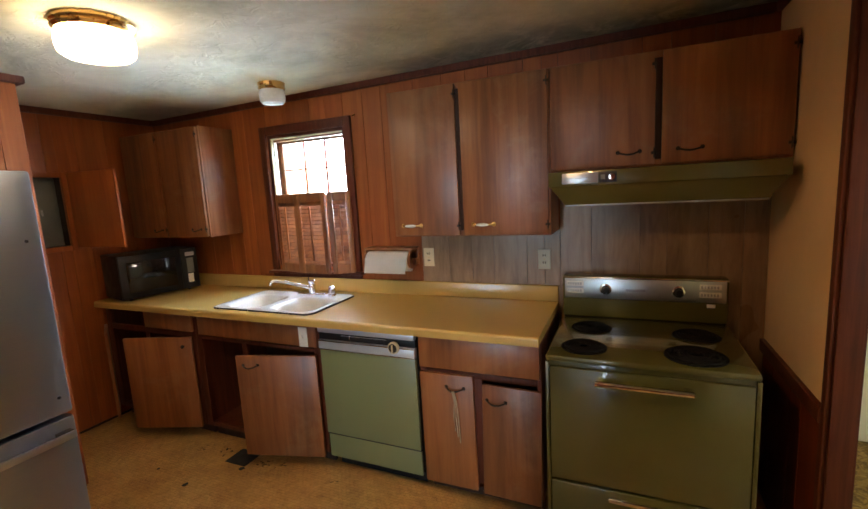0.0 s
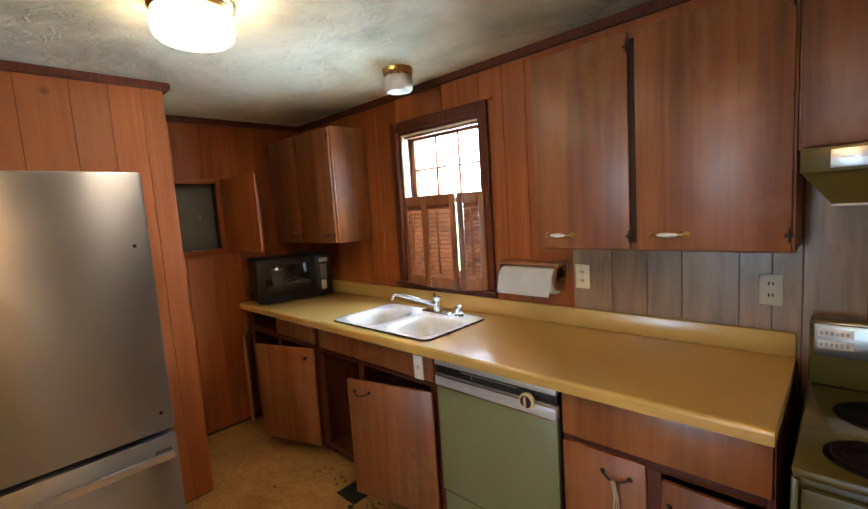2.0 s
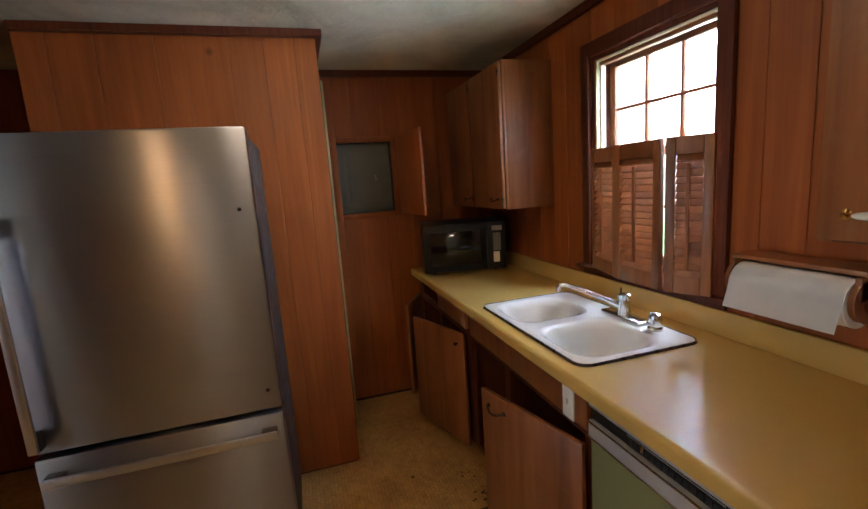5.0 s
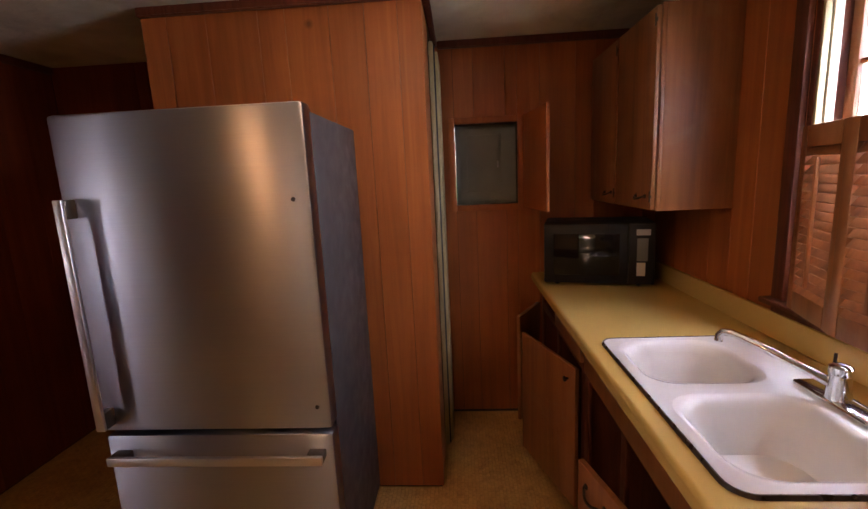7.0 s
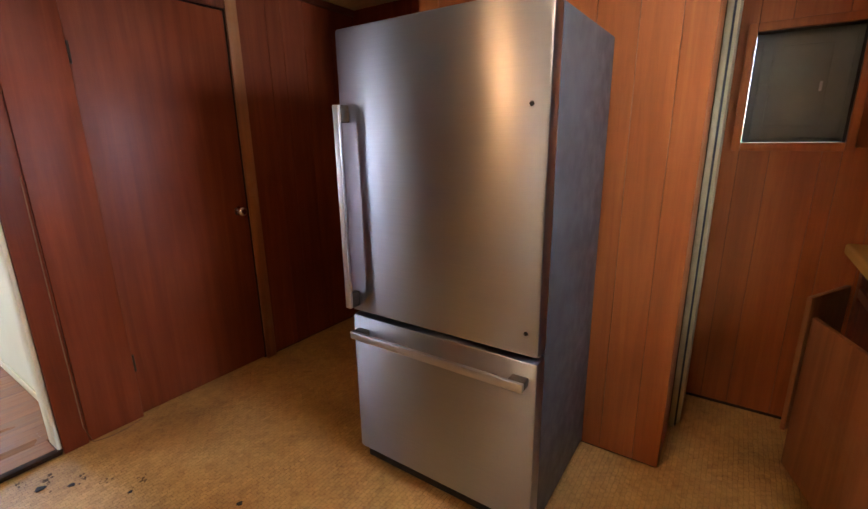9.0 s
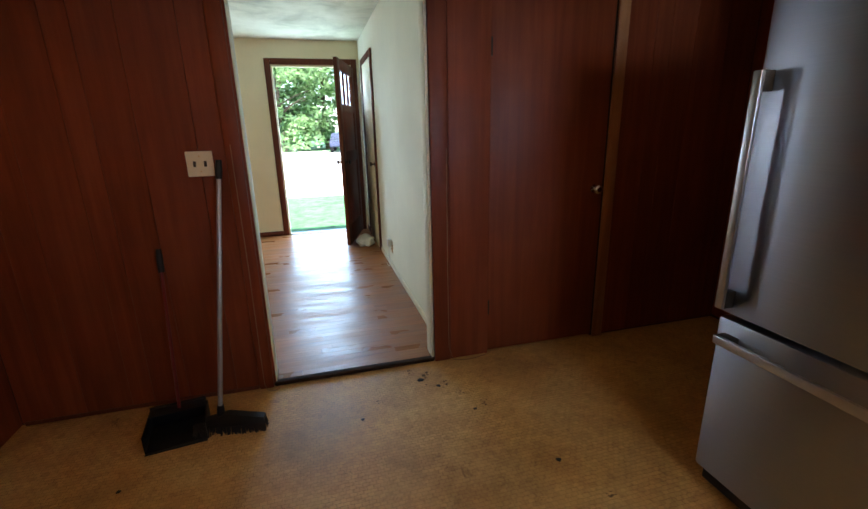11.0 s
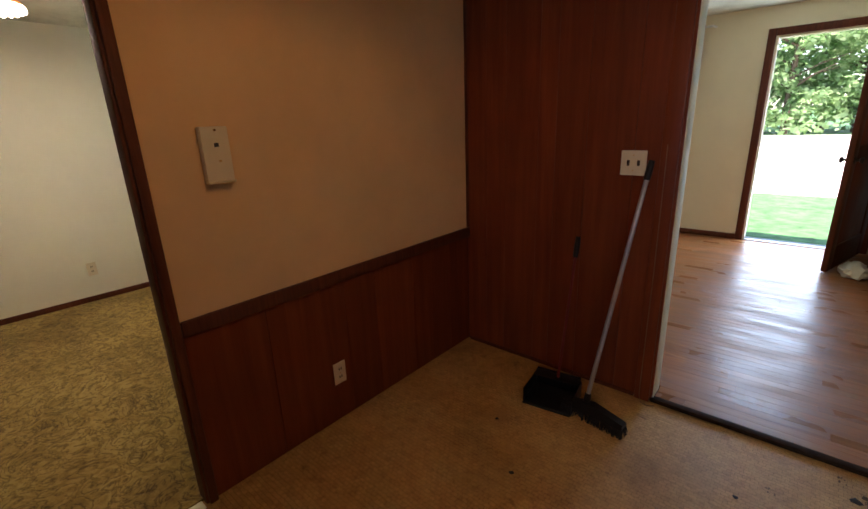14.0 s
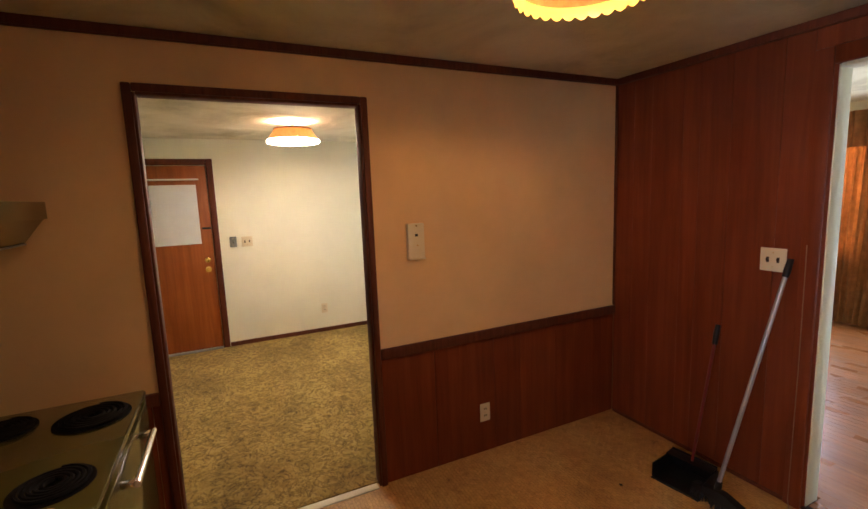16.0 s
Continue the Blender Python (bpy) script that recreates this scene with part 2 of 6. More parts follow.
def vinyl_mat():
    m, nt, b = mat("vinyl_floor", 0.55)
    v = coords(nt)
    blot = tex_noise(nt, v, 2.2, 6, 0.65)
    col = ramp(nt, blot, [(0.3, (0.40, 0.21, 0.058)), (0.5, (0.60, 0.345, 0.108)), (0.7, (0.72, 0.45, 0.165))])
    br = nt.nodes.new("ShaderNodeTexBrick")
    br.offset, br.squash = 0.5, 1.0
    for key, val in (("Scale", 30.0), ("Mortar Size", 0.035), ("Brick Width", 0.8), ("Row Height", 0.55), ("Mortar Smooth", 0.4)):
        br.inputs[key].default_value = val
    br.inputs["Color1"].default_value, br.inputs["Color2"].default_value, br.inputs["Mortar"].default_value = (1, 1, 1, 1), (0.80, 0.78, 0.74, 1), (0.45, 0.36, 0.27, 1)
    wob = nt.nodes.new("ShaderNodeVectorMath")
    wob.operation = "ADD"
    nt.links.new(v, wob.inputs[0])
    wv = nt.nodes.new("ShaderNodeTexNoise")
    wv.inputs["Scale"].default_value = 40
    nt.links.new(v, wv.inputs["Vector"])
    sc = nt.nodes.new("ShaderNodeVectorMath")
    sc.operation = "SCALE"
    sc.inputs["Scale"].default_value = 0.012
    nt.links.new(wv.outputs["Color"], sc.inputs[0])
    nt.links.new(sc.outputs[0], wob.inputs[1])
    nt.links.new(wob.outputs[0], br.inputs["Vector"])
    wear = tex_noise(nt, v, 3.1, 5, 0.7)
    col = mixc(nt, ramp(nt, wear, [(0.35, (0.45, 0.45, 0.45)), (0.65, (1.0, 1.0, 1.0))]), col, br.outputs["Color"], "MULTIPLY")
    mott = tex_noise(nt, v, 26, 6, 0.75, 0.6)
    col = mixc(nt, 0.75, col, ramp(nt, mott, [(0.34, (0.62, 0.55, 0.46)), (0.5, (0.95, 0.94, 0.92)), (0.66, (1.0, 1.0, 1.0))]), "MULTIPLY")
    st = tex_noise(nt, v, 7, 5, 0.7, 0.8)
    stain = ramp(nt, st, [(0.64, (1, 1, 1)), (0.72, (0.45, 0.38, 0.3)), (0.78, (0.22, 0.18, 0.15))])
    col = mixc(nt, 0.8, col, stain, "MULTIPLY")
    nt.links.new(col, b.inputs["Base Color"])
    rough_from(nt, b, blot, 0.42, 0.62)
    bump(nt, b, br.outputs["Fac"], -0.25, 0.001)
    return m


VINYL = vinyl_mat()


def carpet_mat():
    m, nt, b = mat("carpet_pile", 1.0)
    v = coords(nt)
    a = tex_noise(nt, v, 11, 4, 0.6, 2.2)
    big = tex_noise(nt, v, 1.6, 3)
    crease = mathn(nt, "ABSOLUTE", mathn(nt, "SUBTRACT", tex_noise(nt, v, 8, 4, 0.6, 2.4), 0.5), 0)
    col = ramp(nt, a, [(0.36, (0.28, 0.18, 0.038)), (0.5, (0.39, 0.262, 0.062)), (0.66, (0.47, 0.33, 0.092))])
    col = mixc(nt, 0.9, col, ramp(nt, crease, [(0.0, (0.30, 0.26, 0.20)), (0.045, (1, 1, 1))]), "MULTIPLY")
    col = mixc(nt, 0.8, col, ramp(nt, big, [(0.36, (0.60, 0.56, 0.46)), (0.62, (1, 1, 1))]), "MULTIPLY")
    nt.links.new(col, b.inputs["Base Color"])
    b.inputs["Sheen Weight"].default_value = 0.05
    bump(nt, b, mathn(nt, "ADD", a, mathn(nt, "MULTIPLY", tex_noise(nt, v, 160, 3), 0.35)), 0.7, 0.010)
    return m


CARPET = carpet_mat()
OAK = wood("oak_board", (0.24, 0.078, 0.022), (0.40, 0.145, 0.042), (0.52, 0.215, 0.072), (0.22, 0.50), grain=(1.2, 26, 26), var=0.25, spec=0.42, scuff=0.4)


def glass_mat(name, rough=0.0, tint=(1, 1, 1)):
    m, nt, b = mat(name, rough)
    b.inputs["Base Color"].default_value = (*tint, 1)
    b.inputs["Transmission Weight"].default_value = 1.0
    b.inputs["IOR"].default_value = 1.45
    return m


GLASS = glass_mat("window_glass")


def lit_mat(name, colour, strength, base=(0.8, 0.8, 0.78), rough=0.3):
    m, nt, b = mat(name, rough)
    b.inputs["Base Color"].default_value = (*base, 1)
    b.inputs["Emission Color"].default_value = (*colour, 1)
    b.inputs["Emission Strength"].default_value = strength
    return m


LIT_GLASS = lit_mat("lit_opal_glass", (1.0, 0.76, 0.48), 1.9)
LIT_BULB = lit_mat("lit_diffuser", (1.0, 0.45, 0.05), 0.22, (0.45, 0.28, 0.08))
LIT_BULB_2 = lit_mat("lit_white_diffuser", (1.0, 0.88, 0.68), 5.0)
OPAL = plain("opal_glass", (0.72, 0.73, 0.70), 0.25, var=0.03)


SHADE = plain("shade_cloth", (0.30, 0.155, 0.06), 0.85, var=0.12, scale=30, bumps=0.3, bscale=200)
GRASS = plain("lawn_grass", (0.055, 0.165, 0.048), 0.9, var=0.4, scale=5, bumps=0.6, bscale=90)
GRAVEL = plain("pale_gravel", (0.55, 0.52, 0.47), 0.9, var=0.15, scale=4, bumps=0.4, bscale=120)
BARK = plain("bark", (0.10, 0.075, 0.05), 0.9, var=0.3, scale=12, bumps=0.5)


def leaf_mat():
    m, nt, b = mat("leaf", 0.5)
    oi = nt.nodes.new("ShaderNodeNewGeometry")
    col = ramp(nt, oi.outputs["Random Per Island"], [(0, (0.14, 0.25, 0.10)), (0.6, (0.22, 0.36, 0.16)), (1, (0.32, 0.45, 0.24))])
    nt.links.new(col, b.inputs["Base Color"])
    t = nt.nodes.new("ShaderNodeBsdfTranslucent")
    nt.links.new(col, t.inputs["Color"])
    mx = nt.nodes.new("ShaderNodeMixShader")
    mx.inputs[0].default_value = 0.7
    nt.links.new(b.outputs[0], mx.inputs[1])
    nt.links.new(t.outputs[0], mx.inputs[2])
    nt.links.new(mx.outputs[0], nt.nodes["Material Output"].inputs["Surface"])
    return m


LEAF = leaf_mat()

# ---- builders ----


def box(bm, x0, x1, y0, y1, z0, z1, bev=0.0, m=None, seg=2):
    r = bmesh.ops.create_cube(bm, size=1.0)
    vs = r["verts"]
    bmesh.ops.scale(bm, vec=(x1 - x0, y1 - y0, z1 - z0), verts=vs)
    bmesh.ops.translate(bm, vec=((x0 + x1) / 2, (y0 + y1) / 2, (z0 + z1) / 2), verts=vs)
    if bev:
        es = list({e for v in vs for e in v.link_edges})
        out = bmesh.ops.bevel(bm, geom=es, offset=bev, segments=seg, profile=0.5, affect="EDGES", clamp_overlap=True)
        vs = list({v for f in out["faces"] for v in f.verts} | {v for v in vs if v.is_valid})
    if m is not None:
        bmesh.ops.transform(bm, matrix=m, verts=vs)
    return vs


def boxed(x0, x1, y0, y1, z0, z1, bev=0.003):
    bm = bmesh.new()
    box(bm, x0, x1, y0, y1, z0, z1, bev)
    return bm


def lathe(bm, profile, seg=32, m=None, wave=None):
    """Turns a list of (radius, height) about z."""
    rings = []
    for r, z in profile:
        ring = []
        for i in range(seg):
            a = 2 * math.pi * i / seg
            zz = z + (wave(a, z) if wave else 0)
            ring.append(bm.verts.new((r * math.cos(a), r * math.sin(a), zz)))
        rings.append(ring)
    for a, b in zip(rings, rings[1:]):
        for i in range(seg):
            bm.faces.new((a[i], a[(i + 1) % seg], b[(i + 1) % seg], b[i]))
    if m is not None:
        bmesh.ops.transform(bm, matrix=m, verts=[v for r in rings for v in r])
    return rings


def cap(bm, ring, flip=False):
    bm.faces.new(ring[::-1] if flip else ring)


def turned(profile, seg=32, m=None):
    bm = bmesh.new()
    rings = lathe(bm, profile, seg, m)
    cap(bm, rings[0], True)
    cap(bm, rings[-1])
    return bm


def tube(bm, pts, r, seg=10):
    """A round bar through points."""
    pts = [Vector(p) for p in pts]
    rings = []
    up = Vector((0, 0, 1))
    for i, p in enumerate(pts):
        d = (pts[min(i + 1, len(pts) - 1)] - pts[max(i - 1, 0)]).normalized()
        side = d.cross(up)
        if side.length < 0.05:
            side = d.cross(Vector((1, 0, 0)))
        side.normalize()
        over = side.cross(d)
        rr = r[i] if isinstance(r, (list, tuple)) else r
        rings.append([bm.verts.new(p + rr * (math.cos(2 * math.pi * k / seg) * side + math.sin(2 * math.pi * k / seg) * over)) for k in range(seg)])
    for a, b in zip(rings, rings[1:]):
        for k in range(seg):
            bm.faces.new((a[k], a[(k + 1) % seg], b[(k + 1) % seg], b[k]))
    cap(bm, rings[0], True)
    cap(bm, rings[-1])


def tubed(pts, r, seg=10):
    bm = bmesh.new()
    tube(bm, pts, r, seg)
    return bm


def link_mesh(name, bm, material, smooth=False):
    bmesh.ops.recalc_face_normals(bm, faces=bm.faces)
    me = bpy.data.meshes.new(name)
    bm.to_mesh(me)
    bm.free()
    for mm in material if isinstance(material, (list, tuple)) else [material]:
        me.materials.append(mm)
    if smooth:
        me.polygons.foreach_set("use_smooth", [True] * len(me.polygons))
        me.set_sharp_from_angle(angle=radians(35))
    return new(name, me)


def part(name, bm, material, parent, label="", smooth=True, m=None):
    ob = link_mesh(name, bm, material, smooth)
    ob.parent = parent
    if m is not None:
        ob.matrix_basis = m
    return tagged(ob, label)


def thing(name, m, label, category, group="", kind=""):
    ob = new(name)
    ob.empty_display_size = 0.1
    ob.matrix_basis = m
    return tagged(ob, label, category, group, kind)


def solid(name, bm, material, label="", category="", kind="", smooth=True):
    return tagged(link_mesh(name, bm, material, smooth), label, category, "", kind)


def structure(name, boxes, material, label="", category=""):
    bm = bmesh.new()
    for b in boxes:
        box(bm, *b)
    return solid(name, bm, material, label, category or name.split("_")[0], "structure", False)


def plank_mesh(w, h, t, ch=0.002):
    """A board w wide (x), h high (z), its face at y = 0 and its back at y = t, with eased edges."""
    vs, fs = [], []
    for y, i in ((t, 0), (ch, 0), (0, ch)):
        vs += [(i, y, i), (w - i, y, i), (w - i, y, h - i), (i, y, h - i)]
    for k in (0, 4):
        for i in range(4):
            j = (i + 1) % 4
            fs.append((k + i, k + j, k + 4 + j, k + 4 + i))
    fs += [(8, 9, 10, 11), (3, 2, 1, 0)]
    me = bpy.data.meshes.new("panel_board")
    me.from_pydata(vs, [], fs)
    me.update()
    return me


def board(name, parent, material, w, h, t, m, ch=0.002):
    me = plank_mesh(w, h, t, ch)
    me.materials.append(material)
    ob = new(name, me)
    ob.parent, ob.matrix_basis = parent, m
    return ob


WIDTHS = (0.135, 0.20, 0.105, 0.165, 0.235, 0.12, 0.18, 0.145)


def panelling(wall, m, length, z0, z1, material, holes=(), t=0.008, seed=1, widths=WIDTHS):
    """Vertical boards over a wall face; m puts x along the face and y into the wall. holes: (x0, x1, z0, z1)."""
    rng = random.Random(seed)
    x, k = 0.0, seed
    cuts = sorted({h for q in holes for h in q[:2]})
    while x < length - 1e-4:
        w = widths[k % len(widths)] * rng.uniform(0.95, 1.05)
        k += 1
        e = min(length, x + w)
        for c in cuts:
            if x + 0.004 < c < e:
                e = c
        if length - e < 0.03:
            e = length
        spans = [(z0, z1)]
        for h0, h1, a, b in holes:
            if x + 0.001 < h1 and e - 0.001 > h0:
                nxt = []
                for s, f in spans:
                    if a > s:
                        nxt.append((s, min(a, f)))
                    if b < f:
                        nxt.append((max(b, s), f))
                spans = nxt
        for s, f in spans:
            if f - s > 0.01:
                board("panel_board", wall, material, e - x - 0.0016, f - s, t, m @ Matrix.Translation((x + 0.0008, 0, s)), 0.0014)
        x = e


# ---- the shell ----
CEIL_E, CEIL_W = 2.300, 2.252
WEST, SOUTH = -4.15, -3.47
EAST_M = Matrix(((0, 1, 0, 0), (-1, 0, 0, 0), (0, 0, 1, 0), (0, 0, 0, 1)))      # x runs south, y runs east
WEST_M = Matrix(((0, -1, 0, 0), (1, 0, 0, 0), (0, 0, 1, 0), (0, 0, 0, 1)))      # x runs north, y runs west
SOUTH_M = Matrix(((-1, 0, 0, 0), (0, -1, 0, 0), (0, 0, 1, 0), (0, 0, 0, 1)))    # x runs west, y runs south


def ceil_z(x):
    """The old ceiling sags a little towards the west."""
    return CEIL_E + (CEIL_W - CEIL_E) * x / WEST


floor = structure("floor", [(WEST - 0.1, 0.06, SOUTH - 0.03, 0.1, -0.1, 0.0)], VINYL, "worn tan mosaic-patterned vinyl kitchen floor with stains", "floor")


def sloped_ceiling():
    bm = bmesh.new()
    v = [bm.verts.new((x, y, ceil_z(x) + h)) for h in (0, 0.1) for x, y in ((WEST - 0.1, SOUTH - 0.1), (0.1, SOUTH - 0.1), (0.1, 0.1), (WEST - 0.1, 0.1))]
    for f in ((0, 1, 2, 3), (7, 6, 5, 4), (0, 4, 5, 1), (1, 5, 6, 2), (2, 6, 7, 3), (3, 7, 4, 0)):
        bm.faces.new([v[i] for i in f])
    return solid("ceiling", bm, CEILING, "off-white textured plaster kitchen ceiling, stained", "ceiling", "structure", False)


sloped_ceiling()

# north wall, with the window over the sink
WX0, WX1, WZ0, WZ1 = -2.97, -2.31, 1.085, 2.02
wall_north = structure("wall_north", [(WEST, WX0, 0.008, 0.13, 0, 2.34), (WX1, 0.13, 0.008, 0.13, 0, 2.34), (WX0, WX1, 0.008, 0.13, 0, WZ0), (WX0, WX1, 0.008, 0.13, WZ1, 2.34)],
                       GROOVE, "kitchen wall of orange-brown vertical wood panelling", "wall")
NM = Matrix.Translation((WEST, 0, 0))
panelling(wall_north, NM, 2.35, 0.02, 2.275, PANEL, [(WX0 - WEST, WX1 - WEST, WZ0, WZ1)], seed=3)
panelling(wall_north, Matrix.Translation((-1.80, 0, 0)), 0.85, 0.02, 1.34, BACKSPLASH, seed=6)
panelling(wall_north, Matrix.Translation((-1.80, 0, 0)), 0.85, 1.34, 2.28, PANEL, seed=6)
panelling(wall_north, Matrix.Translation((-0.95, 0, 0)), 0.95, 0.02, 1.60, BACKSPLASH, seed=11)
panelling(wall_north, Matrix.Translation((-0.95, 0, 0)), 0.95, 1.60, 2.28, PANEL, seed=11)

# west wall with the electrical niche
NY0, NY1, NZ0, NZ1 = -1.08, -0.72, 1.335, 1.80
wall_west = structure("wall_west", [(WEST - 0.13, WEST - 0.008, SOUTH, NY0, 0, 2.34), (WEST - 0.13, WEST - 0.008, NY1, 0.13, 0, 2.34),
                                    (WEST - 0.13, WEST - 0.008, NY0, NY1, 0, NZ0), (WEST - 0.13, WEST - 0.008, NY0, NY1, NZ1, 2.34)], GROOVE, "wood-panelled wall with a small niche", "wall")
panelling(wall_west, Matrix.Translation((WEST, -1.2, 0)) @ WEST_M, 1.2, 0.02, 2.275, PANEL, [(NY0 + 1.2, NY1 + 1.2, NZ0, NZ1)], seed=4)
panelling(wall_west, Matrix.Translation((WEST, SOUTH, 0)) @ WEST_M, 1.06, 0.02, 2.28, DARKWOOD, seed=4)

# the block of panelling behind the refrigerator
PX, PY0, PY1 = -3.45, -2.385, -1.19
wall_partition = structure("wall_partition", [(WEST, PX - 0.008, PY0 + 0.008, PY1 - 0.008, 0, 2.30)], GROOVE, "wood-panelled partition block behind the refrigerator", "wall")
panelling(wall_partition, Matrix.Translation((PX, PY0, 0)) @ WEST_M, PY1 - PY0, 0.01, 2.25, PANEL, seed=2)
panelling(wall_partition, Matrix.Translation((PX, PY1, 0)) @ SOUTH_M, 0.30, 0.01, 2.25, PANEL, seed=5)
panelling(wall_partition, Matrix.Translation((WEST, PY0, 0)), PX - WEST, 0.01, 2.25, DARKWOOD, seed=5)

# east wall, cream above a dark dado, with the doorway to the carpeted room
DY0, DY1, DZ, ET = -1.712, -0.764, 2.052, 0.062
RAIL = 0.755
wall_east = structure("wall_east", [(0.0, ET, SOUTH - ET, DY0, RAIL, 2.34), (0.008, ET, SOUTH - ET, DY0, 0, RAIL), (0.0, ET, DY1, 0.13, RAIL, 2.34),
                                    (0.008, ET, DY1, 0.13, 0, RAIL), (0.0, ET, DY0, DY1, DZ, 2.34)], CREAM, "cream painted kitchen wall over a dark wood dado", "wall")
panelling(wall_east, Matrix.Translation((0, -1.745, 0)) @ EAST_M, -1.745 - SOUTH, 0.005, RAIL - 0.02, DARKWOOD, seed=3, widths=(0.4, 0.2, 0.28, 0.33))
panelling(wall_east, Matrix.Translation((0, 0, 0)) @ EAST_M, 0.731, 0.005, RAIL - 0.02, DARKWOOD, seed=3)

# south wall with the wide doorway to the living room and the closet
LX0, LX1, LZ = -2.08, -1.165, 2.08
CX0, CX1, CZ = -3.16, -2.42, 2.06
wall_south = structure("wall_south", [(LX1, 0.12, SOUTH - 0.11, SOUTH - 0.008, 0, 2.5), (CX1, LX0, SOUTH - 0.11, SOUTH - 0.008, 0, 2.5), (WEST - 0.13, CX0, SOUTH - 0.11, SOUTH - 0.008, 0, 2.5),
                                      (LX0, LX1, SOUTH - 0.11, SOUTH - 0.008, LZ, 2.5), (CX0, CX1, SOUTH - 0.11, SOUTH - 0.008, CZ, 2.5), (CX0, CX1, SOUTH - 0.11, SOUTH - 0.05, 0, CZ)],
                       GROOVE, "kitchen wall of dark red-brown vertical panelling", "wall")
panelling(wall_south, Matrix.Translation((0, SOUTH, 0)) @ SOUTH_M, -LX1 + 0.01, 0.01, 2.28, DARKWOOD, seed=7)
panelling(wall_south, Matrix.Translation((LX1, SOUTH, 0)) @ SOUTH_M, LX1 - CX0 + 0.07, LZ + 0.08, 2.28, DARKWOOD, seed=2)
panelling(wall_south, Matrix.Translation((CX0 - 0.07, SOUTH, 0)) @ SOUTH_M, CX0 - 0.07 - WEST, 0.01, 2.28, DARKWOOD, seed=1)


def trim(name, x0, x1, y0, y1, z0, z1, material, label="", bev=0.006):
    return solid(name, boxed(x0, x1, y0, y1, z0, z1, bev), material, label, "trim", "structure")


# crown trim round the kitchen
def sloped_trim(x0, x1, y0, y1, h, mat_):
    bm = bmesh.new()
    v = [bm.verts.new((x, y, ceil_z(x) + k)) for k in (-h, 0.002) for x, y in ((x0, y0), (x1, y0), (x1, y1), (x0, y1))]
    for f in ((3, 2, 1, 0), (4, 5, 6, 7), (0, 1, 5, 4), (1, 2, 6, 5), (2, 3, 7, 6), (3, 0, 4, 7)):
        bm.faces.new([v[i] for i in f])
    bmesh.ops.bevel(bm, geom=list(bm.edges), offset=0.005, segments=2, affect="EDGES")
    return solid("trim_crown", bm, mat_, "stained wood crown trim", "trim", "structure")


sloped_trim(-0.024, -0.001, SOUTH + 0.001, -0.001, 0.042, TRIM)
sloped_trim(WEST, -0.025, SOUTH + 0.001, SOUTH + 0.024, 0.042, TRIM)
sloped_trim(WEST, -0.025, -0.026, -0.001, 0.042, TRIM)
sloped_trim(WEST + 0.001, WEST + 0.028, PY1 + 0.031, -0.027, 0.042, TRIM)
sloped_trim(PX + 0.001, PX + 0.03, PY0, PY1 + 0.03, 0.038, TRIM)
sloped_trim(WEST + 0.029, PX, PY1 + 0.001, PY1 + 0.03, 0.038, TRIM)
# dado rail and corner strip
trim("trim_rail", -0.022, -0.0005, SOUTH + 0.002, -1.747, RAIL - 0.03, RAIL + 0.03, TRIM, "dark wood chair rail")
trim("trim_rail", -0.022, -0.0005, -0.729, -0.02, RAIL - 0.03, RAIL + 0.03, TRIM, "dark wood chair rail")
trim("trim_corner", -0.014, -0.0005, SOUTH + 0.001, SOUTH + 0.015, RAIL + 0.032, 2.27, TRIM, "dark corner strip", 0.003)


# doorway to the carpeted room: slim casing, jambs and metal strip
for y0, y1, z0, z1 in ((DY0 - 0.034, DY0, 0.001, DZ + 0.034), (DY1, DY1 + 0.034, 0.001, DZ + 0.034), (DY0 + 0.0005, DY1 - 0.0005, DZ, DZ + 0.034)):
    trim("trim_casing", -0.018, -0.0005, y0, y1, z0, z1, TRIM, "dark wood door casing")
    trim("trim_casing", ET + 0.001, ET + 0.014, y0, y1, z0, z1, TRIM, "dark wood door casing")
for y0, y1, z0, z1 in ((DY0 - 0.002, DY0 + 0.010, 0.003, DZ), (DY1 - 0.010, DY1 + 0.002, 0.003, DZ), (DY0 + 0.011, DY1 - 0.011, DZ - 0.010, DZ + 0.002)):
    trim("trim_jamb", -0.004, ET + 0.003, y0, y1, z0, z1, TRIM, "dark wood door jamb", 0.003)
trim("threshold_strip", -0.02, 0.03, DY0 + 0.018, DY1 - 0.018, 0.0005, 0.008, WHITEPAINT, "pale metal carpet strip across the doorway", 0.003)

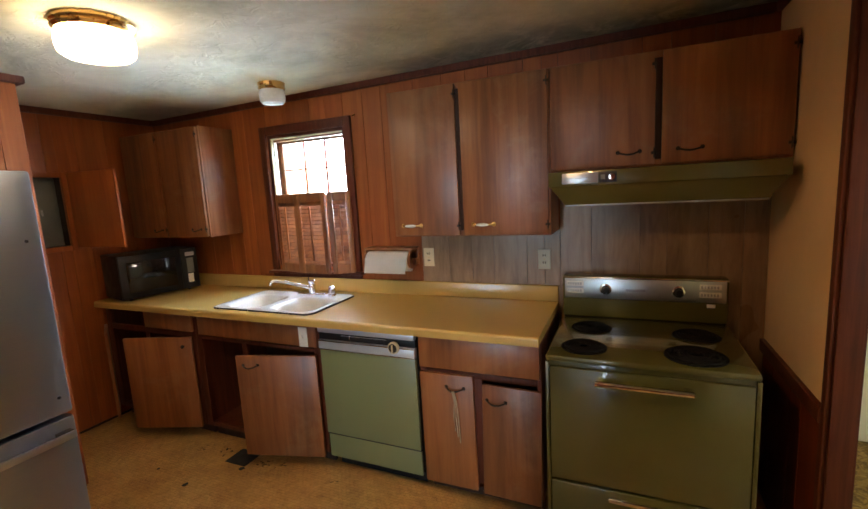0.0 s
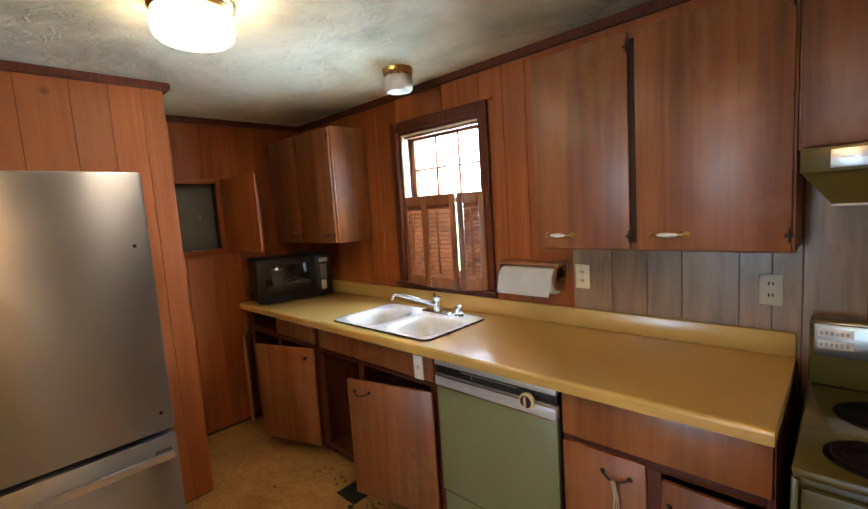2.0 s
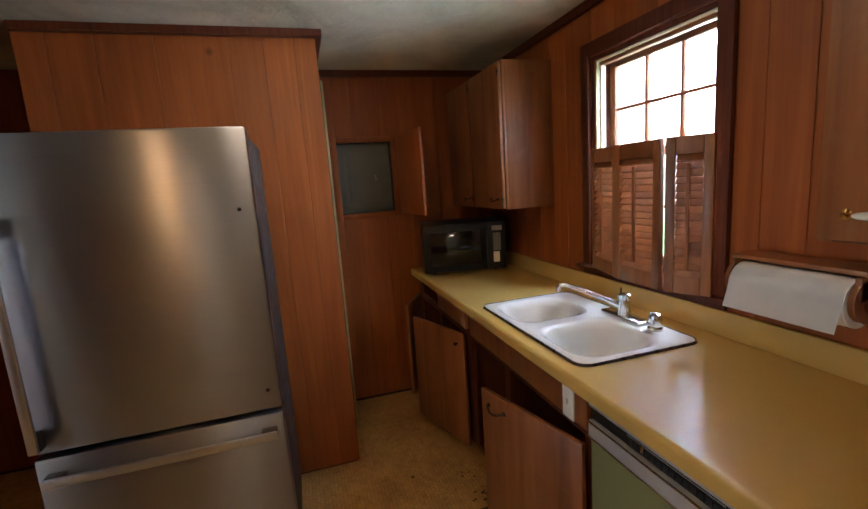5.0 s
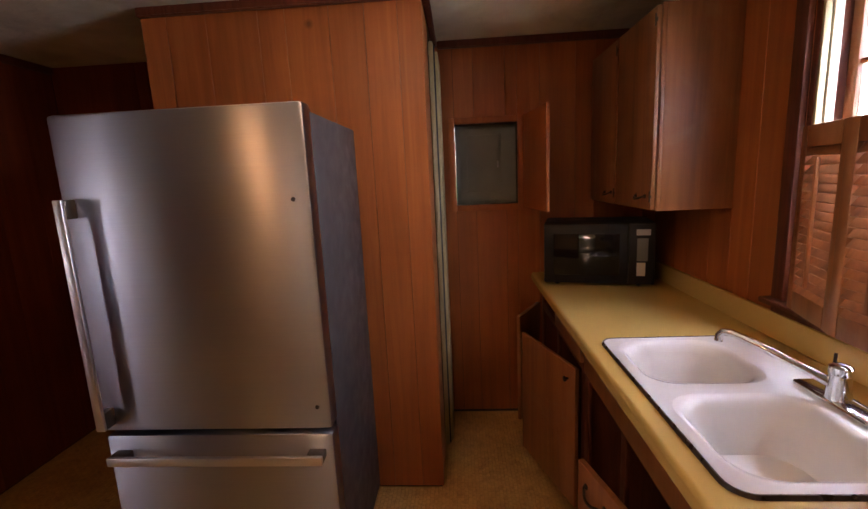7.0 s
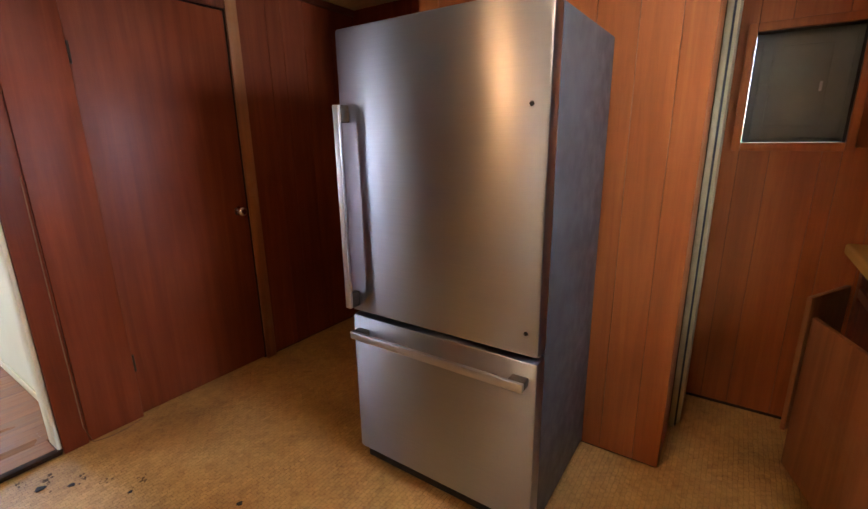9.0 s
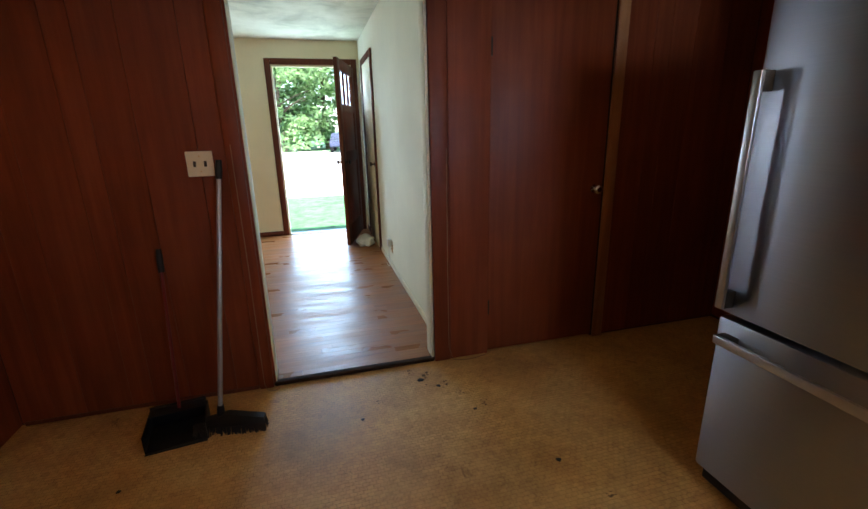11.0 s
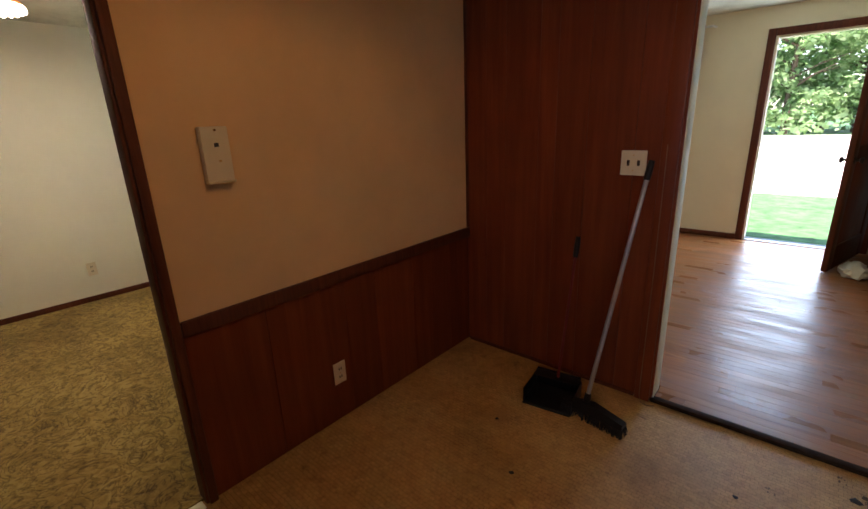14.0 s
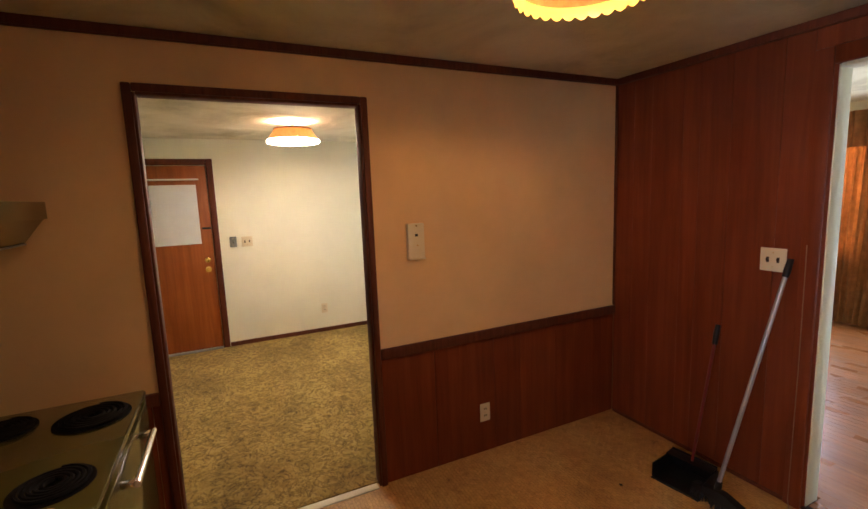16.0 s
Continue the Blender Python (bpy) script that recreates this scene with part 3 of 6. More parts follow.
# doorway to the living room: wide dark casings, jamb, sill board
for x0, x1, z0, z1 in ((LX1 + 0.002, LX1 + 0.075, 0.0, LZ + 0.075), (LX0 - 0.10, LX0 - 0.002, 0.0, LZ + 0.075), (LX0, LX1, LZ, LZ + 0.075)):
    trim("trim_casing", x0, x1, SOUTH + 0.0005, SOUTH + 0.02, z0, z1, DARKWOOD, "dark wood door casing")
trim("trim_casing", -2.42, LX0 - 0.102, SOUTH + 0.0005, SOUTH + 0.013, 0.0, 2.13, DARKWOOD, "dark wood filler board beside the doorway")
for x0, x1, z0, z1 in ((LX1 - 0.014, LX1 + 0.003, 0.021, LZ), (LX0 - 0.003, LX0 + 0.014, 0.021, LZ), (LX0 + 0.015, LX1 - 0.015, LZ - 0.014, LZ + 0.003)):
    trim("trim_jamb", x0, x1, SOUTH - 0.112, SOUTH - 0.004, z0, z1, PALE_ROOM, "white painted doorway jamb", 0.003)
trim("threshold", LX0 + 0.001, LX1 - 0.001, SOUTH - 0.028, SOUTH + 0.012, 0.0005, 0.023, WORN, "worn dark wood doorway threshold", 0.006)

# ---- living room shell ----
FY, RX, LCEIL = -7.20, -2.16, 2.41
FX0, FX1, FZ = -2.06, -1.10, 2.13
QX0, QX1, QZ0, QZ1 = 0.10, 1.00, 0.75, 2.05
living_floor = structure("floor_living", [(RX - 0.1, 1.75, FY - 0.1, SOUTH - 0.031, -0.1, 0.0)], GROOVE, "glossy reddish oak strip floor", "floor")
structure("ceiling_living", [(RX - 0.15, 1.75, FY - 0.12, SOUTH - 0.10, LCEIL, LCEIL + 0.1)], CEILING, "off-white textured living room ceiling", "ceiling")
structure("wall_living_west", [(RX - 0.12, RX, FY - 0.12, SOUTH - 0.111, -0.1, 2.5)], PALE_ROOM, "off-white living room wall", "wall")
structure("wall_living_east", [(1.62, 1.74, FY - 0.12, SOUTH - 0.111, -0.1, 2.5)], LIVING, "off-white living room wall", "wall")
structure("wall_living_north", [(LX1 + 0.002, 1.62, SOUTH - 0.125, SOUTH - 0.112, 0, 2.45), (RX, LX0 - 0.002, SOUTH - 0.125, SOUTH - 0.112, 0, 2.45), (LX0 - 0.002, LX1 + 0.002, SOUTH - 0.125, SOUTH - 0.112, LZ, 2.45),
                                (0.12, 1.62, SOUTH - 0.11, SOUTH, -0.1, 2.5)], LIVING, "off-white living room wall", "wall")
structure("wall_living_south", [(RX - 0.12, FX0, FY - 0.12, FY, -0.1, 2.5), (FX1, QX0, FY - 0.12, FY, -0.1, 2.5), (QX1, 1.74, FY - 0.12, FY, -0.1, 2.5), (FX0, FX1, FY - 0.12, FY, FZ, 2.5),
                                (FX0, FX1, FY - 0.12, FY, -0.1, -0.001), (QX0, QX1, FY - 0.12, FY, -0.1, QZ0), (QX0, QX1, FY - 0.12, FY, QZ1, 2.5)], LIVING, "off-white front wall of the living room", "wall")
for x0, x1, z0, z1 in ((FX0 - 0.07, FX0, 0.02, FZ + 0.07), (FX1, FX1 + 0.07, 0.02, FZ + 0.07), (FX0 + 0.0005, FX1 - 0.0005, FZ, FZ + 0.07)):
    trim("trim_casing", x0, x1, FY + 0.0005, FY + 0.018, z0, z1, TRIM, "dark wood front door casing")
for x0, x1, z0, z1 in ((FX0 - 0.002, FX0 + 0.018, 0.021, FZ), (FX1 - 0.018, FX1 + 0.002, 0.021, FZ), (FX0 + 0.019, FX1 - 0.019, FZ - 0.018, FZ + 0.002)):
    trim("trim_jamb", x0, x1, FY - 0.125, FY - 0.003, z0, z1, WHITEPAINT, "pale painted front door jamb", 0.003)
trim("threshold_front", FX0 + 0.001, FX1 - 0.001, FY - 0.14, FY + 0.01, 0.0, 0.03, GREYMETAL, "grey metal front door threshold", 0.008)
trim("baseboard", FX1 + 0.071, 1.6, FY + 0.0005, FY + 0.014, 0.021, 0.08, TRIM, "dark wood baseboard")
trim("baseboard", RX + 0.0005, RX + 0.014, FY + 0.02, -6.82, 0.021, 0.08, TRIM, "dark wood baseboard")
trim("baseboard", RX + 0.0005, RX + 0.013, -5.98, SOUTH - 0.13, 0.021, 0.07, WHITEPAINT, "pale painted baseboard")

# ---- carpeted room shell ----
BX, BY0, BY1, BCEIL = 3.08, -3.35, 0.6, 2.27
structure("floor_carpet", [(0.03, BX + 0.1, BY0, BY1, -0.1, 0.012)], CARPET, "worn olive-gold pile carpet", "floor")
structure("ceiling_carpet_room", [(ET, BX + 0.12, BY0 - 0.1, BY1 + 0.1, BCEIL, BCEIL + 0.1)], CEILING, "off-white ceiling of the carpeted room", "ceiling")
RX0, RX1, RZ0, RZ1 = 1.95, 2.81, 0.88, 2.02
BDY0, BDY1, BDZ = -0.93, -0.10, 2.0
structure("wall_carpet_east", [(BX, BX + 0.12, BY0, BDY0, -0.1, 2.4), (BX, BX + 0.12, BDY1, BY1, -0.1, 2.4), (BX, BX + 0.12, BDY0, BDY1, BDZ, 2.4), (BX + 0.06, BX + 0.12, BDY0, BDY1, -0.1, BDZ)], PALE_ROOM, "pale cream wall of the carpeted room", "wall")
structure("wall_carpet_north", [(ET, BX, BY1, BY1 + 0.12, -0.1, 2.4)], PALE_ROOM, "pale cream wall of the carpeted room", "wall")
structure("wall_carpet_south", [(ET, RX0, BY0 - 0.12, BY0, -0.1, 2.4), (RX1, BX, BY0 - 0.12, BY0, -0.1, 2.4), (RX0, RX1, BY0 - 0.12, BY0, -0.1, RZ0), (RX0, RX1, BY0 - 0.12, BY0, RZ1, 2.4)], PALE_ROOM, "pale cream wall of the carpeted room", "wall")
structure("wall_carpet_west", [(ET + 0.0005, ET + 0.012, BY0, DY0 - 0.035, 0.012, 2.27), (ET + 0.0005, ET + 0.012, DY1 + 0.035, BY1, 0.012, 2.27), (ET + 0.0005, ET + 0.012, DY0 - 0.035, DY1 + 0.035, DZ + 0.035, 2.27), (0, ET, 0.131, BY1, -0.1, 2.4)], PALE_ROOM, "pale cream wall of the carpeted room", "wall")
trim("baseboard", BX - 0.012, BX - 0.0005, BY0, BDY0 - 0.07, 0.0125, 0.06, TRIM, "dark wood baseboard", 0.003)
for y0, y1, z0, z1 in ((BDY0 - 0.065, BDY0, 0.0125, BDZ + 0.065), (BDY1, BDY1 + 0.065, 0.0125, BDZ + 0.065), (BDY0 + 0.0005, BDY1 - 0.0005, BDZ, BDZ + 0.065)):
    trim("trim_casing", BX - 0.016, BX - 0.0005, y0, y1, z0, z1, TRIM, "stained wood back door casing")

# ---- kitchen cabinets ----


def bow_handle(parent, m, material=BRONZE, w=0.09):
    """A bail pull: two rosettes and a drooping bow."""
    bm = bmesh.new()
    pts = [(-w / 2 + w * i / 12, -0.008 - 0.016 * math.sin(math.pi * i / 12), -0.012 * math.sin(math.pi * i / 12)) for i in range(13)]
    tube(bm, pts, [0.003 + 0.0012 * math.sin(math.pi * i / 12) for i in range(13)], 8)
    h = part("handle", bm, material, parent, "dark bronze bail handle", m=m)
    for s in (-1, 1):
        part("rosette", turned([(0.009, 0), (0.009, 0.002), (0.005, 0.005), (0.003, 0.009)], 12, pose(s * w / 2, 0, 0, 90, 0, 0)), material, h)
    return h


def china_handle(parent, m):
    """A brass pull with a white china middle."""
    bm = bmesh.new()
    tube(bm, [(-0.055, -0.001, 0), (-0.048, -0.014, 0), (-0.03, -0.02, 0), (0.03, -0.02, 0), (0.048, -0.014, 0), (0.055, -0.001, 0)], [0.006, 0.005, 0.004, 0.004, 0.005, 0.006], 10)
    h = part("handle", bm, BRASS, parent, "brass pull with white china grip", m=m)
    prof = [(0.004, -0.032), (0.007, -0.024), (0.0095, 0), (0.007, 0.024), (0.004, 0.032)]
    part("grip", turned(prof, 16, pose(0, -0.021, 0, 0, 90, 0)), PORCELAIN, h, "white china grip")
    for s in (-1, 1):
        part("rosette", turned([(0.012, 0), (0.010, 0.002), (0.004, 0.004)], 12, pose(s * 0.055, 0, 0, 90, 0, 0)), BRASS, h)
    return h


def door_leaf(parent, w, h, m, handle=None, hx=0.0, hz=0.0, material=CABINET, hinge_x=None, t=0.019, droop=0.0):
    """A flat plywood cabinet door, its face at y = -t, its lower left corner at the origin of m."""
    d = part("door", boxed(0.0015, w - 0.0015, -t, -0.001, 0, h, 0.003), material, parent, m=m)
    if handle:
        handle(d, pose(hx, -t, hz, 0, droop, 0))
    if hinge_x is not None:
        for z in (0.05, h - 0.05):
            bm = bmesh.new()
            tube(bm, [(hinge_x, -t - 0.003, z - 0.022), (hinge_x, -t - 0.003, z + 0.022)], 0.003, 8)
            box(bm, hinge_x - 0.012, hinge_x + 0.012, -t - 0.0015, -t + 0.0005, z - 0.006, z + 0.006, 0.0005)
            part("hinge", bm, BRONZE, d, "dark bronze hinge")
    return d


def carcass(c, w, d, h, frame_bars, mat_frame=CABINET, shelf=None, toe=0.0):
    """Sides, back, bottom and top of a cabinet with its face at y = 0 and its back at y = d, and the bars of its face frame."""
    part("side", boxed(0, 0.016, 0.016, d, toe, h, 0.001), mat_frame, c)
    part("side", boxed(w - 0.016, w, 0.016, d, toe, h, 0.001), mat_frame, c)
    part("back", boxed(0.0165, w - 0.0165, d - 0.008, d, toe + 0.001, h - 0.001, 0), CAVITY_SHADE, c)
    part("bottom", boxed(0.0165, w - 0.0165, 0.017, d - 0.0085, toe, toe + 0.015, 0.001), mat_frame, c)
    if not toe:
        part("top", boxed(0.0165, w - 0.0165, 0.017, d - 0.0085, h - 0.015, h, 0.001), mat_frame, c)
    if shelf:
        part("shelf", boxed(0.0165, w - 0.0165, 0.05, d - 0.009, shelf, shelf + 0.015, 0.001), mat_frame, c)
    for x0, x1, z0, z1 in frame_bars:
        part("face_frame", boxed(x0, x1, 0, 0.0155, z0, z1, 0.0015), mat_frame, c)


def wall_cabinet(x0, x1, z0, z1, split, front, label, handles, hz, seams):
    w, h = x1 - x0, z1 - z0
    c = thing("wall_cabinet", pose(x0, front, z0), label, "cabinet")
    s = split - x0
    carcass(c, w, -front - 0.002, h, [(0, 0.03, 0, h), (w - 0.03, w, 0, h), (0.0305, w - 0.0305, 0, 0.0295), (0.0305, w - 0.0305, h - 0.0295, h)], shelf=h * 0.5)
    g = seams
    # the stile takes the shade colour so the gap between doors reads dark
    part("centre_stile", boxed(s - 0.02, s + 0.02, 0, 0.0155, 0.03, h - 0.03, 0.001), CAVITY_SHADE, c, "centre stile darkened for the shaded gap between the doors")
    door_leaf(c, s - g - 0.006, h - 0.014, pose(0.006, 0, 0.007), *handles[0], hinge_x=(s - g - 0.01) if handles[0][3:] == () else None)
    door_leaf(c, w - s - g - 0.006, h - 0.014, pose(s + g, 0, 0.007), *handles[1], hinge_x=(w - s - g - 0.012))
    return c


wall_cabinet(-1.83, -0.956, 1.322, 2.115, -1.42, -0.272, "brown plywood wall cabinet with two doors and china handles", [(china_handle, 0.11, 0.055), (china_handle, 0.11, 0.055)], 0.05, 0.011)
wall_cabinet(-0.954, -0.004, 1.628, 2.115, -0.49, -0.272, "shallow brown wall cabinet over the range hood", [(bow_handle, 0.34, 0.06), (bow_handle, 0.11, 0.06)], 0.05, 0.012)
wall_cabinet(-4.118, -3.302, 1.335, 2.10, -3.715, -0.292, "orange-brown wall cabinet hung above the microwave", [(bow_handle, 0.30, 0.05), (bow_handle, 0.30, 0.05)], 0.05, 0.008)

FRONT, TOE = -0.585, 0.09
# cabinet right of the dishwasher
c = thing("base_cabinet", pose(-1.572, FRONT, 0), "brown base cabinet with a drawer and two crooked doors", "cabinet")
W = 0.61
# frame and sides in the darker trim wood, for the shade inside
carcass(c, W, 0.575, 0.868, [(0, 0.03, TOE, 0.868), (W - 0.02, W, TOE, 0.868), (0.03, W - 0.02, 0.66, 0.69), (0.28, 0.325, TOE, 0.66), (0.03, W - 0.02, TOE, TOE + 0.02)], TRIM, toe=TOE)
# plinth coloured as the shaded toe gap
part("plinth", boxed(0.01, W - 0.01, 0.06, 0.08, 0, TOE, 0.001), CAVITY_SHADE, c)
part("drawer_front", boxed(0.004, W - 0.006, -0.019, -0.001, 0.70, 0.862, 0.003), CABINET, c)
d = door_leaf(c, 0.285, 0.60, pose(0.006, 0, 0.075, 0, -0.5, 0), bow_handle, 0.19, 0.535)
bm = bmesh.new()
for k, dx in ((0, -0.012), (1, 0.0), (2, 0.012)):
    tube(bm, [(0.19 + dx * 0.4, -0.048, 0.528), (0.195 + dx * 0.5, -0.034, 0.46), (0.19 + dx, -0.026, 0.38), (0.195 + dx, -0.026, 0.31 - 0.03 * k)], 0.0028, 6)
part("string", bm, STRING, d, "loop of tan string tied on the handle")
door_leaf(c, 0.285, 0.575, pose(0.318, 0, 0.072, 0, 1.1, 0), bow_handle, 0.07, 0.50)

# sink cabinet and the far corner cabinet, with doors standing open
c = thing("sink_cabinet", pose(-3.20, FRONT, 0), "brown sink cabinet with one door hanging open", "cabinet")
W = 1.005
# trim wood again darkens the inside in place of shade
carcass(c, W, 0.575, 0.868, [(0, 0.05, TOE, 0.868), (W - 0.045, W, TOE, 0.868), (0.05, W - 0.045, 0.70, 0.72), (0.40, 0.44, TOE, 0.70), (0.05, W - 0.045, TOE, TOE + 0.03)], TRIM, toe=TOE)
part("plinth", boxed(0.01, W - 0.01, 0.06, 0.08, 0, TOE, 0.001), CAVITY_SHADE, c)
part("false_drawer_front", boxed(0.05, W - 0.008, -0.019, -0.001, 0.735, 0.862, 0.003), CABINET, c)
o = part("door", boxed(-0.49, 0, -0.019, 0, 0, 0.615, 0.003), CABINET, c, "water-stained open cabinet door", m=pose(W - 0.012, -0.02, 0.08, 0, 0, 15))
bow_handle(o, pose(-0.40, -0.019, 0.56))
sp = part("switch_plate", boxed(W - 0.125, W - 0.065, -0.026, -0.0195, 0.735, 0.85, 0.003), WHITE, c, "white switch plate")
part("toggle", boxed(W - 0.1, W - 0.09, -0.034, -0.0262, 0.785, 0.805, 0.002), WHITE, sp)

c = thing("corner_cabinet", pose(-4.13, FRONT, 0), "brown base cabinet with both doors ajar", "cabinet")
W = 0.928
# inside darkened with trim wood, as if in shade
carcass(c, W, 0.575, 0.868, [(0, 0.05, TOE, 0.868), (W - 0.05, W, TOE, 0.868), (0.05, W - 0.05, 0.70, 0.74), (0.42, 0.46, TOE, 0.70), (0.05, W - 0.05, TOE, TOE + 0.03)], TRIM, toe=TOE)
part("plinth", boxed(0.01, W - 0.01, 0.06, 0.08, 0, TOE, 0.001), CAVITY_SHADE, c)
part("drawer_front", boxed(0.45, W - 0.01, -0.019, -0.001, 0.745, 0.862, 0.003), CABINET, c)
o = part("door", boxed(-0.47, 0, -0.019, 0, 0, 0.63, 0.003), CABINET, c, "open brown cabinet door", m=pose(W - 0.012, -0.02, 0.09, 0, 0, 19))
part("knob", turned([(0.004, 0), (0.004, 0.01), (0.011, 0.014), (0.011, 0.02), (0.004, 0.024)], 12, pose(-0.05, -0.019, 0.57, 90, 0, 0)), BRONZE, o, "dark round knob")
part("door", boxed(0, 0.31, -0.019, 0, 0, 0.61, 0.003), CABINET, c, "open brown cabinet door", m=pose(0.03, -0.02, 0.13, 0, 0, -30))


def pierced(xs, ys, gaps, z0, z1):
    """One flat slab on a grid of lines, open in the cells named in gaps."""
    bm = bmesh.new()
    v = {(i, j, k): bm.verts.new((x, y, z)) for i, x in enumerate(xs) for j, y in enumerate(ys) for k, z in enumerate((z0, z1))}
    cells = {(i, j) for i in range(len(xs) - 1) for j in range(len(ys) - 1)} - gaps
    for i, j in cells:
        for k in (0, 1):
            bm.faces.new((v[i, j, k], v[i + 1, j, k], v[i + 1, j + 1, k], v[i, j + 1, k]))
        for di, dj, p, q in ((-1, 0, (0, 0), (0, 1)), (1, 0, (1, 0), (1, 1)), (0, -1, (0, 0), (1, 0)), (0, 1, (0, 1), (1, 1))):
            if (i + di, j + dj) not in cells:
                bm.faces.new((v[i + p[0], j + p[1], 0], v[i + q[0], j + q[1], 0], v[i + q[0], j + q[1], 1], v[i + p[0], j + p[1], 1]))
    for u in [u for u in bm.verts if not u.link_faces]:
        bm.verts.remove(u)
    return bm


# worktop with upstand, one piece with a hole for the sink
def worktop():
    t = thing("worktop", pose(0, 0, 0), "yellow laminate worktop with a rounded front edge and upstand", "worktop")
    x0, x1, sx0, sx1, sy0, sy1 = -4.146, -0.962, -3.005, -2.265, -0.565, -0.135
    part("slab", pierced((x0, sx0, sx1, x1), (-0.62, sy0, sy1, -0.004), {(1, 1)}, 0.874, 0.914), LAMINATE, t, smooth=False)
    bm = bmesh.new()
    n = 10
    prof = [(-0.62, 0.914)] + [(-0.632 - 0.014 * math.sin(math.pi / 2 * i / n), 0.900 + 0.014 * math.cos(math.pi / 2 * i / n)) for i in range(n + 1)] + [(-0.646, 0.872), (-0.62, 0.872)]
    a = [[bm.verts.new((x, y, z)) for y, z in prof] for x in (x0, x1)]
    for i in range(len(prof)):
        j = (i + 1) % len(prof)
        bm.faces.new((a[0][i], a[0][j], a[1][j], a[1][i]))
    bm.faces.new(a[0])
    bm.faces.new(a[1][::-1])
    part("front_edge", bm, LAMINATE, t)
    part("upstand", boxed(x0, x1, -0.022, -0.002, 0.915, 1.006, 0.006), LAMINATE, t)
    return t


worktop()


RIMMETAL = plain("grimy_rim_metal", (0.10, 0.075, 0.055), 0.3, 0.8, var=0.4, scale=14)


# double sink
def rounded_ring(bm, x0, x1, y0, y1, rads, z):
    """28 corners round a rectangle; rads run north-east, north-west, south-west, south-east."""
    ring = []
    for rad, sx, sy, a0 in zip(rads, (1, -1, -1, 1), (1, 1, -1, -1), (0, 90, 180, 270)):
        cx, cy = (x1 - rad if sx > 0 else x0 + rad), (y1 - rad if sy > 0 else y0 + rad)
        ring += [bm.verts.new((cx + rad * math.cos(radians(a0 + 15 * s)), cy + rad * math.sin(radians(a0 + 15 * s)), z)) for s in range(7)]
    return ring


def bridge(bm, a, b):
    for i in range(len(a)):
        bm.faces.new((a[i], a[(i + 1) % len(a)], b[(i + 1) % len(a)], b[i]))


def basin(x0, x1, y0, y1, z, depth):
    """An open bowl with rounded corners and sloping sides."""
    bm = bmesh.new()
    rings = []
    for ins, dz, rad in ((0.0, 0.0, 0.085), (0.010, -0.003, 0.085), (0.020, -0.012, 0.085), (0.030, -0.035, 0.085), (0.040, -depth * 0.55, 0.085), (0.052, -depth * 0.85, 0.08), (0.075, -depth * 0.97, 0.07), (0.10, -depth, 0.05)):
        rings.append(rounded_ring(bm, x0 + ins, x1 - ins, y0 + ins, y1 - ins, (rad,) * 4, z + dz))
    for p, q in zip(rings, rings[1:]):
        bridge(bm, p, q)
    bm.faces.new(rings[-1])
    return bm


